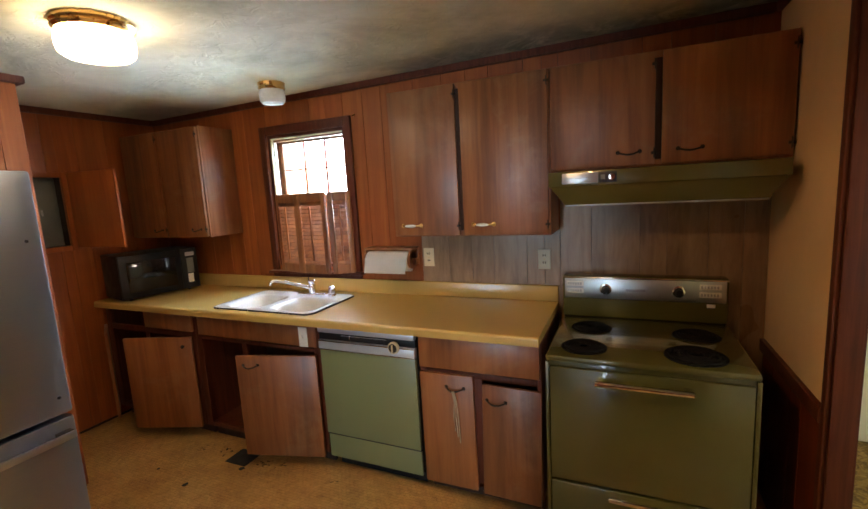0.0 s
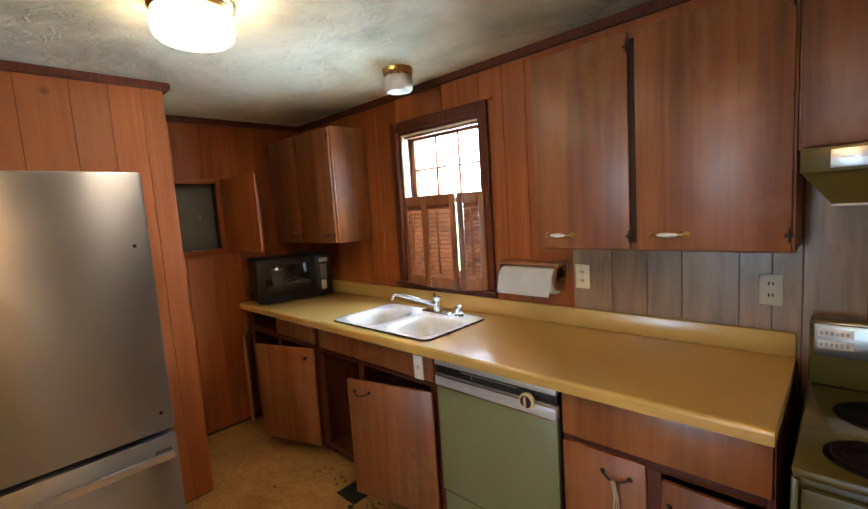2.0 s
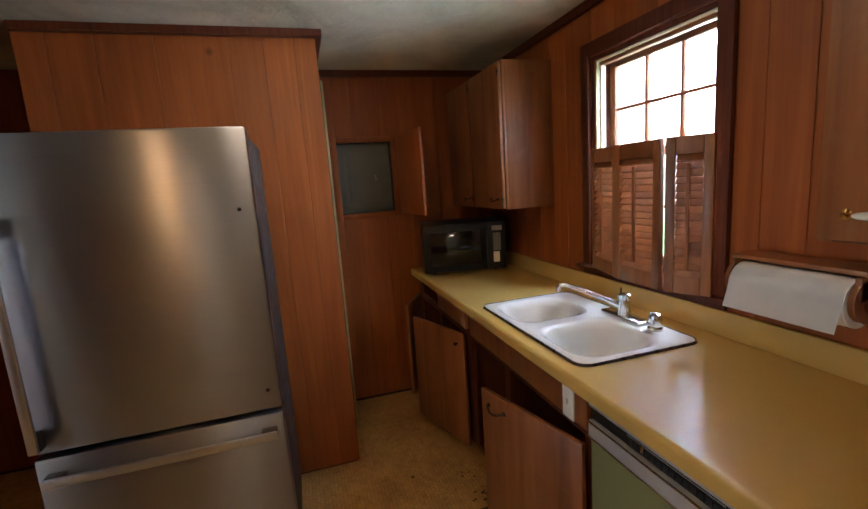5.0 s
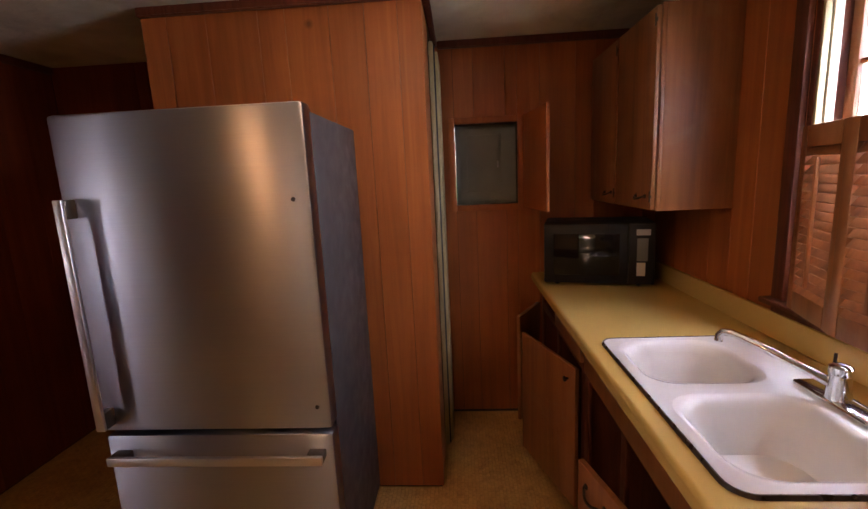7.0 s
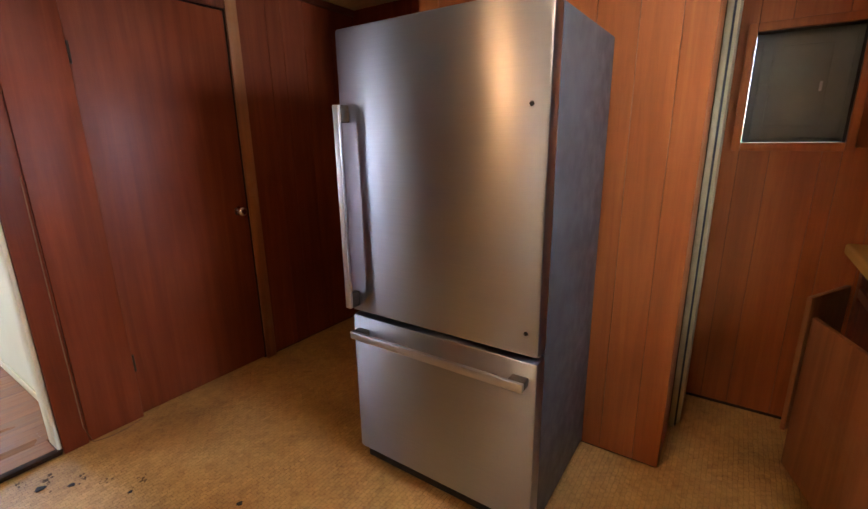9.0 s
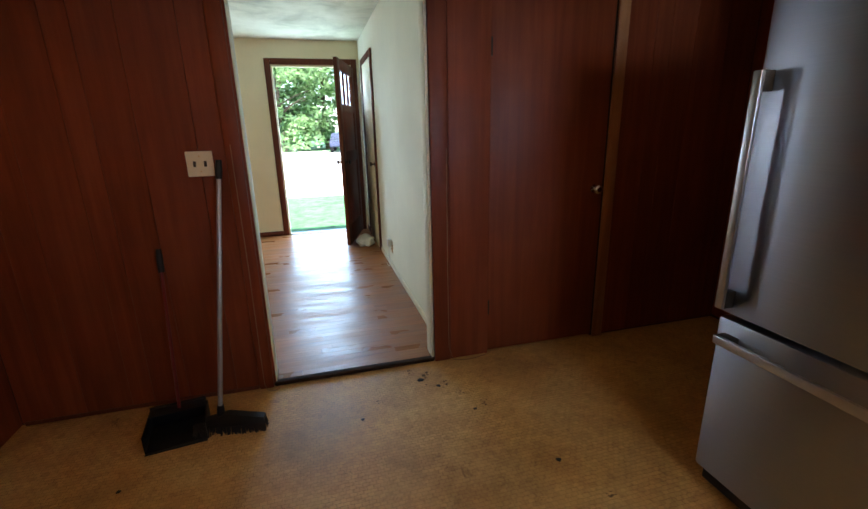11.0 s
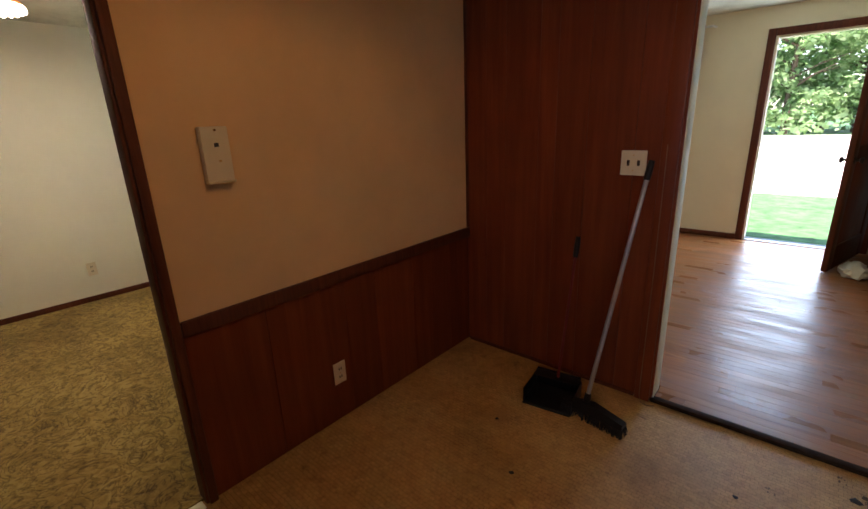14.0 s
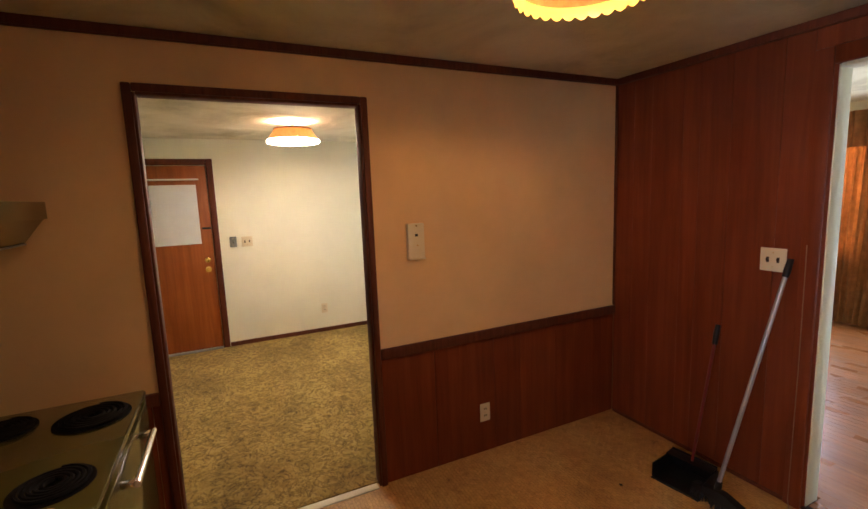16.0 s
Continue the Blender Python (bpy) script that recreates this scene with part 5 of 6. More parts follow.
# electrical niche with its door standing open
def niche():
    n = thing("breaker_panel", pose(WEST, (NY0 + NY1) / 2, NZ0), "grey electrical breaker panel sunk in the panelled wall", "electrical panel")
    hw, h = (NY1 - NY0) / 2, NZ1 - NZ0
    part("box", boxed(-0.10, -0.07, -hw + 0.001, hw - 0.001, 0.001, h - 0.001, 0.002), GREYPAINT, n)
    part("cover", boxed(-0.0695, -0.058, -hw + 0.03, hw - 0.02, 0.02, h - 0.02, 0.003), GREYPAINT, n)
    dd = part("panel_door", boxed(-0.0575, -0.049, -hw + 0.07, hw - 0.09, 0.07, h - 0.06, 0.003), GREYPAINT, n, "small grey panel door")
    part("latch", boxed(-0.0485, -0.044, hw - 0.115, hw - 0.105, h / 2 - 0.02, h / 2 + 0.02, 0.001), GREYMETAL, dd)
    fr = tagged(new("niche_frame"), "reddish wooden frame round the breaker panel", "frame", "", "structure")
    for y0, y1, z0, z1 in ((NY0 - 0.035, NY0, NZ0 - 0.035, NZ1 + 0.035), (NY1, NY1 + 0.035, NZ0 - 0.035, NZ1 + 0.035), (NY0 + 0.0005, NY1 - 0.0005, NZ1, NZ1 + 0.035), (NY0 + 0.0005, NY1 - 0.0005, NZ0 - 0.035, NZ0)):
        part("frame_bar", boxed(WEST + 0.0005, WEST + 0.018, y0, y1, z0, z1, 0.003), PANEL, fr)
    d = thing("niche_door", pose(WEST + 0.02, NY1 + 0.03, NZ0 - 0.02, 0, 0, -84), "small panelled niche door standing open", "door")
    part("leaf", boxed(-0.018, 0.0, 0, 0.44, 0, NZ1 - NZ0 + 0.05, 0.003), PANEL, d, m=pose(0, 0, 0, 0, 0, 0))
    return d


niche()


# ---- refrigerator ----
def refrigerator():
    f = thing("refrigerator", pose(-2.835, -1.885, 0, 0, 0, 0), "stainless steel bottom-freezer refrigerator with bar handles", "refrigerator")
    hw = 0.388
    part("case", boxed(-0.60, -0.035, -hw + 0.006, hw - 0.006, 0.03, 1.722, 0.006), GREYCASE, f, "grey metal refrigerator case")
    dU = part("upper_door", boxed(-0.03, 0.04, -hw, hw, 0.722, 1.74, 0.012), STEEL, f)
    dL = part("freezer_drawer", boxed(-0.03, 0.04, -hw, hw, 0.09, 0.706, 0.012), STEEL, f)
    part("gasket", boxed(-0.0345, -0.0305, -hw + 0.012, hw - 0.012, 0.10, 1.73, 0), RUBBER, f)
    part("grille", boxed(-0.03, 0.0, -hw + 0.01, hw - 0.01, 0.02, 0.085, 0.003), BLACK, f)
    # upright bar handle near the south edge, and the drawer bar
    h = part("handle", boxed(0.080, 0.093, -hw + 0.022, -hw + 0.050, 0.752, 1.492, 0.003), BAR, dU, "flat steel bar handle")
    for z0, z1 in ((0.752, 0.81), (1.434, 1.492)):
        part("handle_post", boxed(0.0405, 0.0795, -hw + 0.023, -hw + 0.049, z0, z1, 0.002), POST, h, "metal handle post, darkened for the dark surroundings it reflects")
    k = part("handle", boxed(0.078, 0.092, -hw + 0.034, hw - 0.026, 0.626, 0.656, 0.003), BAR, dL, "flat steel drawer bar")
    for y in (-hw + 0.062, hw - 0.054):
        part("handle_post", boxed(0.0405, 0.0775, y - 0.027, y + 0.027, 0.627, 0.655, 0.002), POST, k, "metal handle post, darkened for the dark surroundings it reflects")
    part("hinge_cover", boxed(-0.09, 0.0, hw - 0.07, hw - 0.02, 1.7225, 1.738, 0.004), BLACK, f)
    for y, z in ((0.335, 1.463), (0.345, 0.80)):
        part("magnet_dot", turned([(0.007, 0), (0.006, 0.003), (0.002, 0.0035)], 12, pose(0.0402, y, z, 0, 90, 0)), BLACK, dU, "small dark mark on the door")
    for y in (-0.33, 0.33):
        part("foot", turned([(0.02, 0), (0.02, 0.028), (0.01, 0.03)], 12, pose(-0.08, y, 0)), RUBBER, f)
        part("foot", turned([(0.02, 0), (0.02, 0.028), (0.01, 0.03)], 12, pose(-0.52, y, 0)), RUBBER, f)


# handle post metal with its dark reflections put into the base colour
POST = plain("post_metal_dark_reflection", (0.10, 0.085, 0.07), 0.4, 0.9, var=0.1)
GREYCASE = plain("grey_case_paint", (0.042, 0.038, 0.035), 0.5, 0.0, var=0.08)
refrigerator()


# pale folding door on the north side of the partition
def side_door():
    d = thing("door_4", pose(-3.80, PY1, 0), "pale painted closet door edge beside the partition", "door", "", "structure")
    part("door_jamb", boxed(-0.02, 0.0, 0.0005, 0.022, 0.0, 2.16, 0.003), YELLOWED, d)
    # black strip standing in for the shaded gap between jamb and leaf
    part("door_seal", boxed(-0.03, -0.0205, 0.0005, 0.030, 0.0, 2.15, 0.001), RUBBER, d)
    part("leaf", boxed(-0.33, -0.0305, 0.0005, 0.042, 0.01, 2.12, 0.003), YELLOWED, d)


side_door()


# ---- ceiling lamps ----
def drum_lamp(x, y, r, h, label, glass, gallery):
    z = ceil_z(x)
    l = thing("ceiling_lamp", pose(x, y, z), label, "lamp")
    part("canopy", turned([(r * 1.05, -0.0), (r * 1.05, -0.012), (r * 1.0, -0.02), (r * 1.04, -0.028), (r * 0.97, -0.04), (0.02, -0.041)], 40), gallery, l, "brass gallery ring")
    part("glass_drum", turned([(r * 0.94, -0.0415), (r * 0.96, -0.05), (r, -0.06), (r, -h * 0.72), (r * 0.96, -h * 0.9), (r * 0.84, -h), (0.01, -h * 1.02)], 48), glass, l, "opal glass drum")
    return l


drum_lamp(-2.47, -1.365, 0.128, 0.125, "lit round opal glass ceiling lamp with a brass ring", LIT_GLASS, BRASS)
drum_lamp(-2.598, -0.312, 0.076, 0.118, "small unlit opal glass ceiling lamp with a brass ring", OPAL, BRASS)


def shade_lamp(x, y, zc, glow, watts, label, r1=0.21, r0=0.15, h=0.10, drop=0.10, closed=True, tone=WARM):
    l = thing("ceiling_lamp", pose(x, y, zc), label, "lamp")
    part("canopy", turned([(0.06, 0), (0.06, -0.012), (0.035, -0.025), (0.012, -0.03), (0.012, -drop)], 28), BRASS, l, "brass ceiling canopy")
    n = 96

    def scallop(a, z):
        return -0.008 * abs(math.sin(a * 16)) if z < -drop - h * 0.8 else 0.0

    bm = bmesh.new()
    lathe(bm, [(r0, -drop + 0.02), (r0 + (r1 - r0) * 0.3, -drop - h * 0.25), (r0 + (r1 - r0) * 0.7, -drop - h * 0.7), (r1, -drop - h)], n, None, scallop)
    bmesh.ops.solidify(bm, geom=list(bm.faces), thickness=0.002)
    sh = part("shade", bm, SHADE, l, "tan cloth shade with a scalloped rim")
    bm = bmesh.new()
    lathe(bm, [(r0 + 0.003, -drop + 0.012), (r0 + 0.005, -drop + 0.020), (r0 + 0.002, -drop + 0.026)], 64, None, lambda a, z: 0.003 * math.sin(a * 24))
    part("braid", bm, TRIM, sh, "dark braid round the shade top")
    zr = -drop - h
    if closed:
        part("diffuser", turned([(r1 - 0.020, zr + 0.012), (r1 - 0.016, zr - 0.004), (r1 * 0.85, zr - 0.010), (0.01, zr - 0.014)], 48), glow, l, "glowing diffuser under the shade")
    bm = bmesh.new()
    k = 128
    rings = []
    for rr, dz, lobe in ((r1 - 0.012, 0.010, 0.0), (r1 - 0.004, -0.006, 0.0), (r1 - 0.002, -0.014, 0.012)):
        rings.append([bm.verts.new((rr * math.cos(2 * math.pi * q / k), rr * math.sin(2 * math.pi * q / k), zr + dz - lobe * abs(math.sin(math.pi * q / 4)))) for q in range(k)])
    for r_a, r_b in zip(rings, rings[1:]):
        for q in range(k):
            bm.faces.new((r_a[q], r_a[(q + 1) % k], r_b[(q + 1) % k], r_b[q]))
    bmesh.ops.solidify(bm, geom=list(bm.faces), thickness=0.0015)
    part("ruffle", bm, glow, sh, "glowing scalloped ruffle under the shade rim")
    bm = bmesh.new()
    for k in range(3):
        a = 2 * math.pi * k / 3
        tube(bm, [(0, 0, -drop + 0.0), (r0 * math.cos(a), r0 * math.sin(a), -drop + 0.018)], 0.0025, 6)
    part("spider", bm, BRASS, l)
    bulb("lamp_light", (x, y, zc - drop - 0.04), watts, tone, 0.03)
    return l


shade_lamp(-1.232, -1.992, ceil_z(-1.232), LIT_BULB, 1.4, "lit ceiling lamp with a scalloped tan shade", 0.2, 0.15, 0.07, 0.075, False, (1.0, 0.58, 0.24))
shade_lamp(1.85, -1.66, BCEIL, LIT_BULB_2, 0.21, "lit ceiling lamp with a scalloped tan shade in the carpeted room", 0.22, 0.155, 0.07, 0.085)

# ---- east and south walls ----
outlet_plate("wall_outlet", Matrix.Translation((0, -2.392, 0.262)) @ EAST_M, "ivory wall outlet low on the dado")


def phone_plate():
    p = thing("phone_plate", Matrix.Translation((0, -1.972, 1.35)) @ EAST_M, "ivory telephone wall plate with mounting studs", "phone plate")
    part("plate", boxed(-0.048, 0.048, -0.034, -0.0005, -0.097, 0.097, 0.005), IVORY, p)
    part("jack", boxed(-0.008, 0.008, -0.0365, -0.0342, 0.028, 0.042, 0.001), RUBBER, p, "dark jack hole")
    part("stud", turned([(0.004, 0), (0.004, 0.006), (0.002, 0.007)], 10, pose(0.004, -0.0342, -0.02, 90, 0, 0)), BRASS, p)
    part("stud", turned([(0.004, 0), (0.004, 0.006), (0.002, 0.007)], 10, pose(0.0, -0.0342, 0.085, 90, 0, 0)), BRASS, p)
    part("lip", boxed(-0.048, 0.048, -0.042, -0.0345, -0.097, -0.089, 0.002), IVORY, p)


phone_plate()
outlet_plate("light_switch", Matrix.Translation((-0.975, SOUTH, 1.215)) @ SOUTH_M, "ivory double light switch beside the doorway", 0.115, 0.115, "double")


def closet_door():
    d = tagged(new("door_1"), "dark red-brown flush closet door, closed", "door", "", "structure")
    d.matrix_basis = pose(CX0, SOUTH, 0)
    w = CX1 - CX0
    part("leaf", boxed(0.003, w - 0.003, -0.045, -0.004, 0.012, CZ - 0.004, 0.003), DARKWOOD, d)
    k = part("knob", turned([(0.026, 0), (0.026, 0.004), (0.01, 0.008), (0.01, 0.03), (0.024, 0.038), (0.026, 0.05), (0.016, 0.06), (0.002, 0.061)], 20, pose(0.06, -0.004, 0.98, -90, 0, 0)), CHROME, d, "shiny metal knob")
    for z in (0.30, 1.75):
        part("hinge", tubed([(w - 0.006, 0.002, z - 0.045), (w - 0.006, 0.002, z + 0.045)], 0.006, 8), BRONZE, d, "dark hinge")


closet_door()
trim("trim_casing", CX0 - 0.07, CX0 - 0.001, SOUTH + 0.0005, SOUTH + 0.02, 0, CZ + 0.07, CABINET, "reddish wood closet casing")
trim("trim_casing", CX0, -2.422, SOUTH + 0.0005, SOUTH + 0.02, CZ + 0.0005, CZ + 0.07, TRIM, "dark wood closet casing")
trim("trim_quarter_round", -1.085, -0.015, SOUTH + 0.0005, SOUTH + 0.012, 0.0005, 0.02, TRIM, "dark quarter-round at the floor", 0.003)


def broom():
    b = thing("broom", pose(-0.965, -3.13, 0), "black push broom with a grey metal handle leaning on the wall", "broom")
    # the head lies on the floor, the handle leans back to the wall
    top = Vector((-0.095, -0.315, 1.23))
    foot = Vector((0.01, -0.01, 0.085))
    part("handle", tubed([foot, foot.lerp(top, 0.5), foot.lerp(top, 0.93)], 0.0105, 12), GREYMETAL, b, "grey metal handle")
    part("grip", tubed([foot.lerp(top, 0.925), foot.lerp(top, 0.95), top], [0.014, 0.016, 0.013], 12), BLACK, b, "black handle grip")
    hm = pose(-0.03, 0.0, 0, 0, 0, 174)
    bm = bmesh.new()
    n = 9
    ring = []
    for i in range(n):
        x = -0.155 + 0.31 * i / (n - 1)
        hgt = 0.055 + 0.035 * (1 - abs(x) / 0.155)
        ring.append([bm.verts.new(hm @ Vector(p)) for p in ((x, -0.028, 0.045), (x, 0.028, 0.045), (x, 0.02, hgt + 0.01), (x, -0.02, hgt + 0.01))])
    for a, c in zip(ring, ring[1:]):
        for k in range(4):
            bm.faces.new((a[k], a[(k + 1) % 4], c[(k + 1) % 4], c[k]))
    bm.faces.new(ring[0])
    bm.faces.new(ring[-1][::-1])
    part("head", bm, BLACK, b)
    bm = bmesh.new()
    rng = random.Random(4)
    for i in range(420):
        x, y = rng.uniform(-0.155, 0.155), rng.uniform(-0.027, 0.027)
        s = 1.03 + rng.uniform(-0.03, 0.06)
        tube(bm, [hm @ Vector((x, y, 0.047)), hm @ Vector((x * s, y * s * 1.5, 0.003))], 0.0022, 4)
    part("bristles", bm, RUBBER, b, "worn black bristles")
    part("socket", tubed([foot - Vector((0, 0, 0.03)), foot + (top - foot) * 0.04], [0.02, 0.015], 12), BLACK, b)


broom()


def dustpan():
    d = thing("dustpan", pose(-0.76, -3.18, 0), "black lobby dustpan with a thin red handle against the wall", "dustpan")
    bm = bmesh.new()
    m = pose(0, 0, 0, 0, 0, 188)
    w, dep = 0.125, 0.20
    for b in ((-w, w, -dep / 2, dep / 2, 0.004, 0.01), (-w, -w + 0.006, -dep / 2, dep / 2, 0.0105, 0.085), (w - 0.006, w, -dep / 2, dep / 2, 0.0105, 0.085), (-w + 0.0065, w - 0.0065, dep / 2 - 0.006, dep / 2, 0.0105, 0.11)):
        box(bm, *b, 0.002, m)
    part("tray", bm, BLACK, d)
    bm = bmesh.new()
    box(bm, -w + 0.007, w - 0.007, dep / 2 - 0.075, dep / 2 - 0.007, 0.095, 0.101, 0.002, m)
    part("hood", bm, BLACK, d)
    part("lip", boxed(-w, w, -0.012, 0.012, 0, 0.0035, 0.001), RUBBER, d, m=m @ pose(0, -dep / 2, 0.0005))
    a, z = Vector((0.0, -0.06, 0.1)), Vector((0.02, -0.265, 0.83))
    part("handle", tubed([a, a.lerp(z, 0.5), a.lerp(z, 0.86)], 0.008, 10), REDPLASTIC, d, "thin red handle")
    part("grip", tubed([a.lerp(z, 0.855), a.lerp(z, 0.93), z], [0.013, 0.015, 0.012], 12), BLACK, d, "black hand grip")


dustpan()


def scraps():
    rng = random.Random(9)
    for x, y, s in ((-2.36, -2.52, 0.014), (-1.6, -3.03, 0.012), (-0.86, -2.60, 0.013), (-0.62, -2.86, 0.011), (-1.95, -3.28, 0.02), (-2.03, -3.2, 0.015), (-2.15, -2.95, 0.011), (-1.2, -2.4, 0.009), (-2.5, -2.2, 0.010), (-2.9, -1.0, 0.02), (-2.7, -0.78, 0.018), (-3.2, -0.95, 0.01)):
        bm = bmesh.new()
        bmesh.ops.create_icosphere(bm, subdivisions=1, radius=s)
        for v in bm.verts:
            v.co = Vector((v.co.x * rng.uniform(0.6, 1.3), v.co.y * rng.uniform(0.6, 1.3), max(0, v.co.z * 0.35) + 0.0005))
        o = link_mesh("floor_debris", bm, RUBBER, True)
        o.location = (x, y, 0)
        tagged(o, "small dark crumb of dirt on the vinyl floor", "debris", "crumbs on the kitchen floor")


scraps()


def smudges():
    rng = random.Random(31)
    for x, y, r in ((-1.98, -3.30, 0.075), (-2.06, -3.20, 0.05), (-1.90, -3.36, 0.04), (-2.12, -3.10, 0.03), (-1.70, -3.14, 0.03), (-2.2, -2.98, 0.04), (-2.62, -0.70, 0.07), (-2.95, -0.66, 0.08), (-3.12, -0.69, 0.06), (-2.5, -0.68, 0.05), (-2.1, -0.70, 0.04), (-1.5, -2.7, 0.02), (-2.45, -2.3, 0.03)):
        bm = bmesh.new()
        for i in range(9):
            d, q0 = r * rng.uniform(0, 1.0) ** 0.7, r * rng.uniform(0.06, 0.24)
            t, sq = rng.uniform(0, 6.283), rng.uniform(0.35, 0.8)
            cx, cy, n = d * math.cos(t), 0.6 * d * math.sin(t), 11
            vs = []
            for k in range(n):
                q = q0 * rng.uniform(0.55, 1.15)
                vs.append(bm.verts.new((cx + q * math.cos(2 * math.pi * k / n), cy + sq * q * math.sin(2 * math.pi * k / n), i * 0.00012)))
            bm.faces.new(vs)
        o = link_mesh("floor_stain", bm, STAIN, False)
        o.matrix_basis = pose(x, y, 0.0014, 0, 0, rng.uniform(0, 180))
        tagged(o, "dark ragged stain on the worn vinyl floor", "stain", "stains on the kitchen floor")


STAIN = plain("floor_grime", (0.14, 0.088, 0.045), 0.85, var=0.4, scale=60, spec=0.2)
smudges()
solid("floor_patch", boxed(-2.86, -2.70, -0.76, -0.62, 0.0005, 0.004, 0.001), RUBBER, "black torn patch of floor below the sink", "floor patch")
WIRE = plain("old_wire", (0.27, 0.15, 0.085), 0.6)
cord = tubed([(-1.118, SOUTH + 0.0225, 1.30), (-1.120, SOUTH + 0.0225, 0.7), (-1.116, SOUTH + 0.0225, 0.10), (-1.118, SOUTH + 0.028, 0.03), (-1.135, SOUTH + 0.05, 0.004), (-1.17, SOUTH + 0.055, 0.004), (-1.195, SOUTH + 0.035, 0.004)], 0.0022, 6)
solid("telephone_wire", cord, WIRE, "thin pale cord run down the casing to the floor", "cord")
cord = tubed([(-2.168, SOUTH + 0.0225, 1.25), (-2.166, SOUTH + 0.0225, 0.6), (-2.168, SOUTH + 0.0225, 0.09), (-2.19, SOUTH + 0.035, 0.006), (-2.26, SOUTH + 0.055, 0.004), (-2.33, SOUTH + 0.05, 0.004), (-2.40, SOUTH + 0.03, 0.004)], 0.0022, 6)
solid("telephone_wire", cord, WIRE, "thin pale cord curled at the closet casing", "cord")


# ---- living room things ----
def front_door():
    d = tagged(new("door_2"), "dark wooden front door standing open, with small panes", "door", "", "structure")
    d.matrix_basis = pose(FX0 + 0.02, FY + 0.025, 0.03, 0, 0, 74)
    w, h, t = 0.90, 2.07, 0.042
    for x0, x1, z0, z1 in ((0, 0.12, 0, h), (w - 0.12, w, 0, h), (0.12, w - 0.12, 0, 0.22), (0.12, w - 0.12, h - 0.12, h), (0.12, w - 0.12, 0.95, 1.08), (0.12, w - 0.12, 1.52, 1.60)):
        part("rail", boxed(x0 + 0.0002, x1 - 0.0002, 0, t, z0, z1, 0.003), TRIM, d)
    part("panel", boxed(0.12, w - 0.12, 0.012, t - 0.012, 0.22, 0.95, 0.001), DARKWOOD, d)
    part("panel", boxed(0.12, w - 0.12, 0.012, t - 0.012, 1.08, 1.52, 0.001), DARKWOOD, d)
    for i in range(3):
        a = 0.12 + (w - 0.24) * i / 3
        pn = part("pane", boxed(a + 0.012, a + (w - 0.24) / 3 - 0.012, 0.018, 0.022, 1.60, h - 0.12, 0), GLASS, d, smooth=False)
        pn.visible_shadow = False
    for i in range(2):
        a = 0.12 + (w - 0.24) * (i + 1) / 3
        part("glazing_bar", boxed(a - 0.0118, a + 0.0118, 0.008, t - 0.008, 1.60, h - 0.12, 0.002), TRIM, d)
    for s in (0, 1):
        part("knob", turned([(0.03, 0), (0.03, 0.004), (0.011, 0.008), (0.011, 0.03), (0.026, 0.04), (0.027, 0.052), (0.002, 0.06)], 20, pose(w - 0.065, t * s, 0.97, -90 if s else 90, 0, 0)), BRONZE, d, "dark door knob")
    for z in (0.2, 1.0, 1.85):
        part("hinge", tubed([(0.0, -0.004, z - 0.05), (0.0, -0.004, z + 0.05)], 0.006, 8), BRONZE, d)


front_door()


def side_closet():
    d = tagged(new("door_3"), "pale living room closet door in a dark casing", "door", "", "structure")
    d.matrix_basis = Matrix.Translation((RX, -6.80, 0)) @ WEST_M
    w, h = 0.74, 2.08
    part("leaf", boxed(0, w, -0.012, -0.001, 0.025, h, 0.003), LIVING, d)
    for x0, x1, z0, z1 in ((-0.065, -0.001, 0.021, h + 0.065), (w + 0.001, w + 0.065, 0.021, h + 0.065), (0, w, h + 0.001, h + 0.065)):
        part("door_frame", boxed(x0, x1, -0.02, -0.0005, z0, z1, 0.004), TRIM, d, "dark wood casing")
    part("knob", turned([(0.026, 0), (0.026, 0.004), (0.01, 0.008), (0.01, 0.03), (0.024, 0.038), (0.024, 0.05), (0.002, 0.056)], 20, pose(w - 0.06, -0.012, 0.98, 90, 0, 0)), BRONZE, d, "dark knob")


side_closet()
outlet_plate("wall_outlet", Matrix.Translation((RX, -5.30, 0.24)) @ WEST_M, "brown wall outlet low on the living room wall", mat_=BRASS)


plug = thing("wall_plug", Matrix.Translation((RX, -5.28, 0.25)) @ WEST_M, "white plug-in with a thin cord in the living room outlet", "plug")
part("case", boxed(-0.028, 0.028, -0.05, -0.0095, 0.005, 0.075, 0.008), WHITE, plug)
part("lead", tubed([(0.0, -0.03, 0.005), (0.01, -0.035, -0.1), (-0.02, -0.03, -0.19), (-0.08, -0.03, -0.226), (-0.2, -0.035, -0.226)], 0.003, 6), WHITE, plug)


def carrier_bag():
    rng = random.Random(77)
    bm = bmesh.new()
    bmesh.ops.create_icosphere(bm, subdivisions=3, radius=1.0)
    for v in bm.verts:
        n = noise.noise(v.co * 2.3) * 0.3 + noise.noise(v.co * 6.0) * 0.14
        q = v.co * (1 + n)
        v.co = Vector((q.x * 0.10, q.y * 0.16, max(0.0, (q.z + 0.55) * 0.075)))
    o = solid("plastic_bag", bm, WHITE, "crumpled pale plastic bag on the floor behind the front door", "bag")
    o.location = (-2.01, -6.36, 0.0205)


carrier_bag()


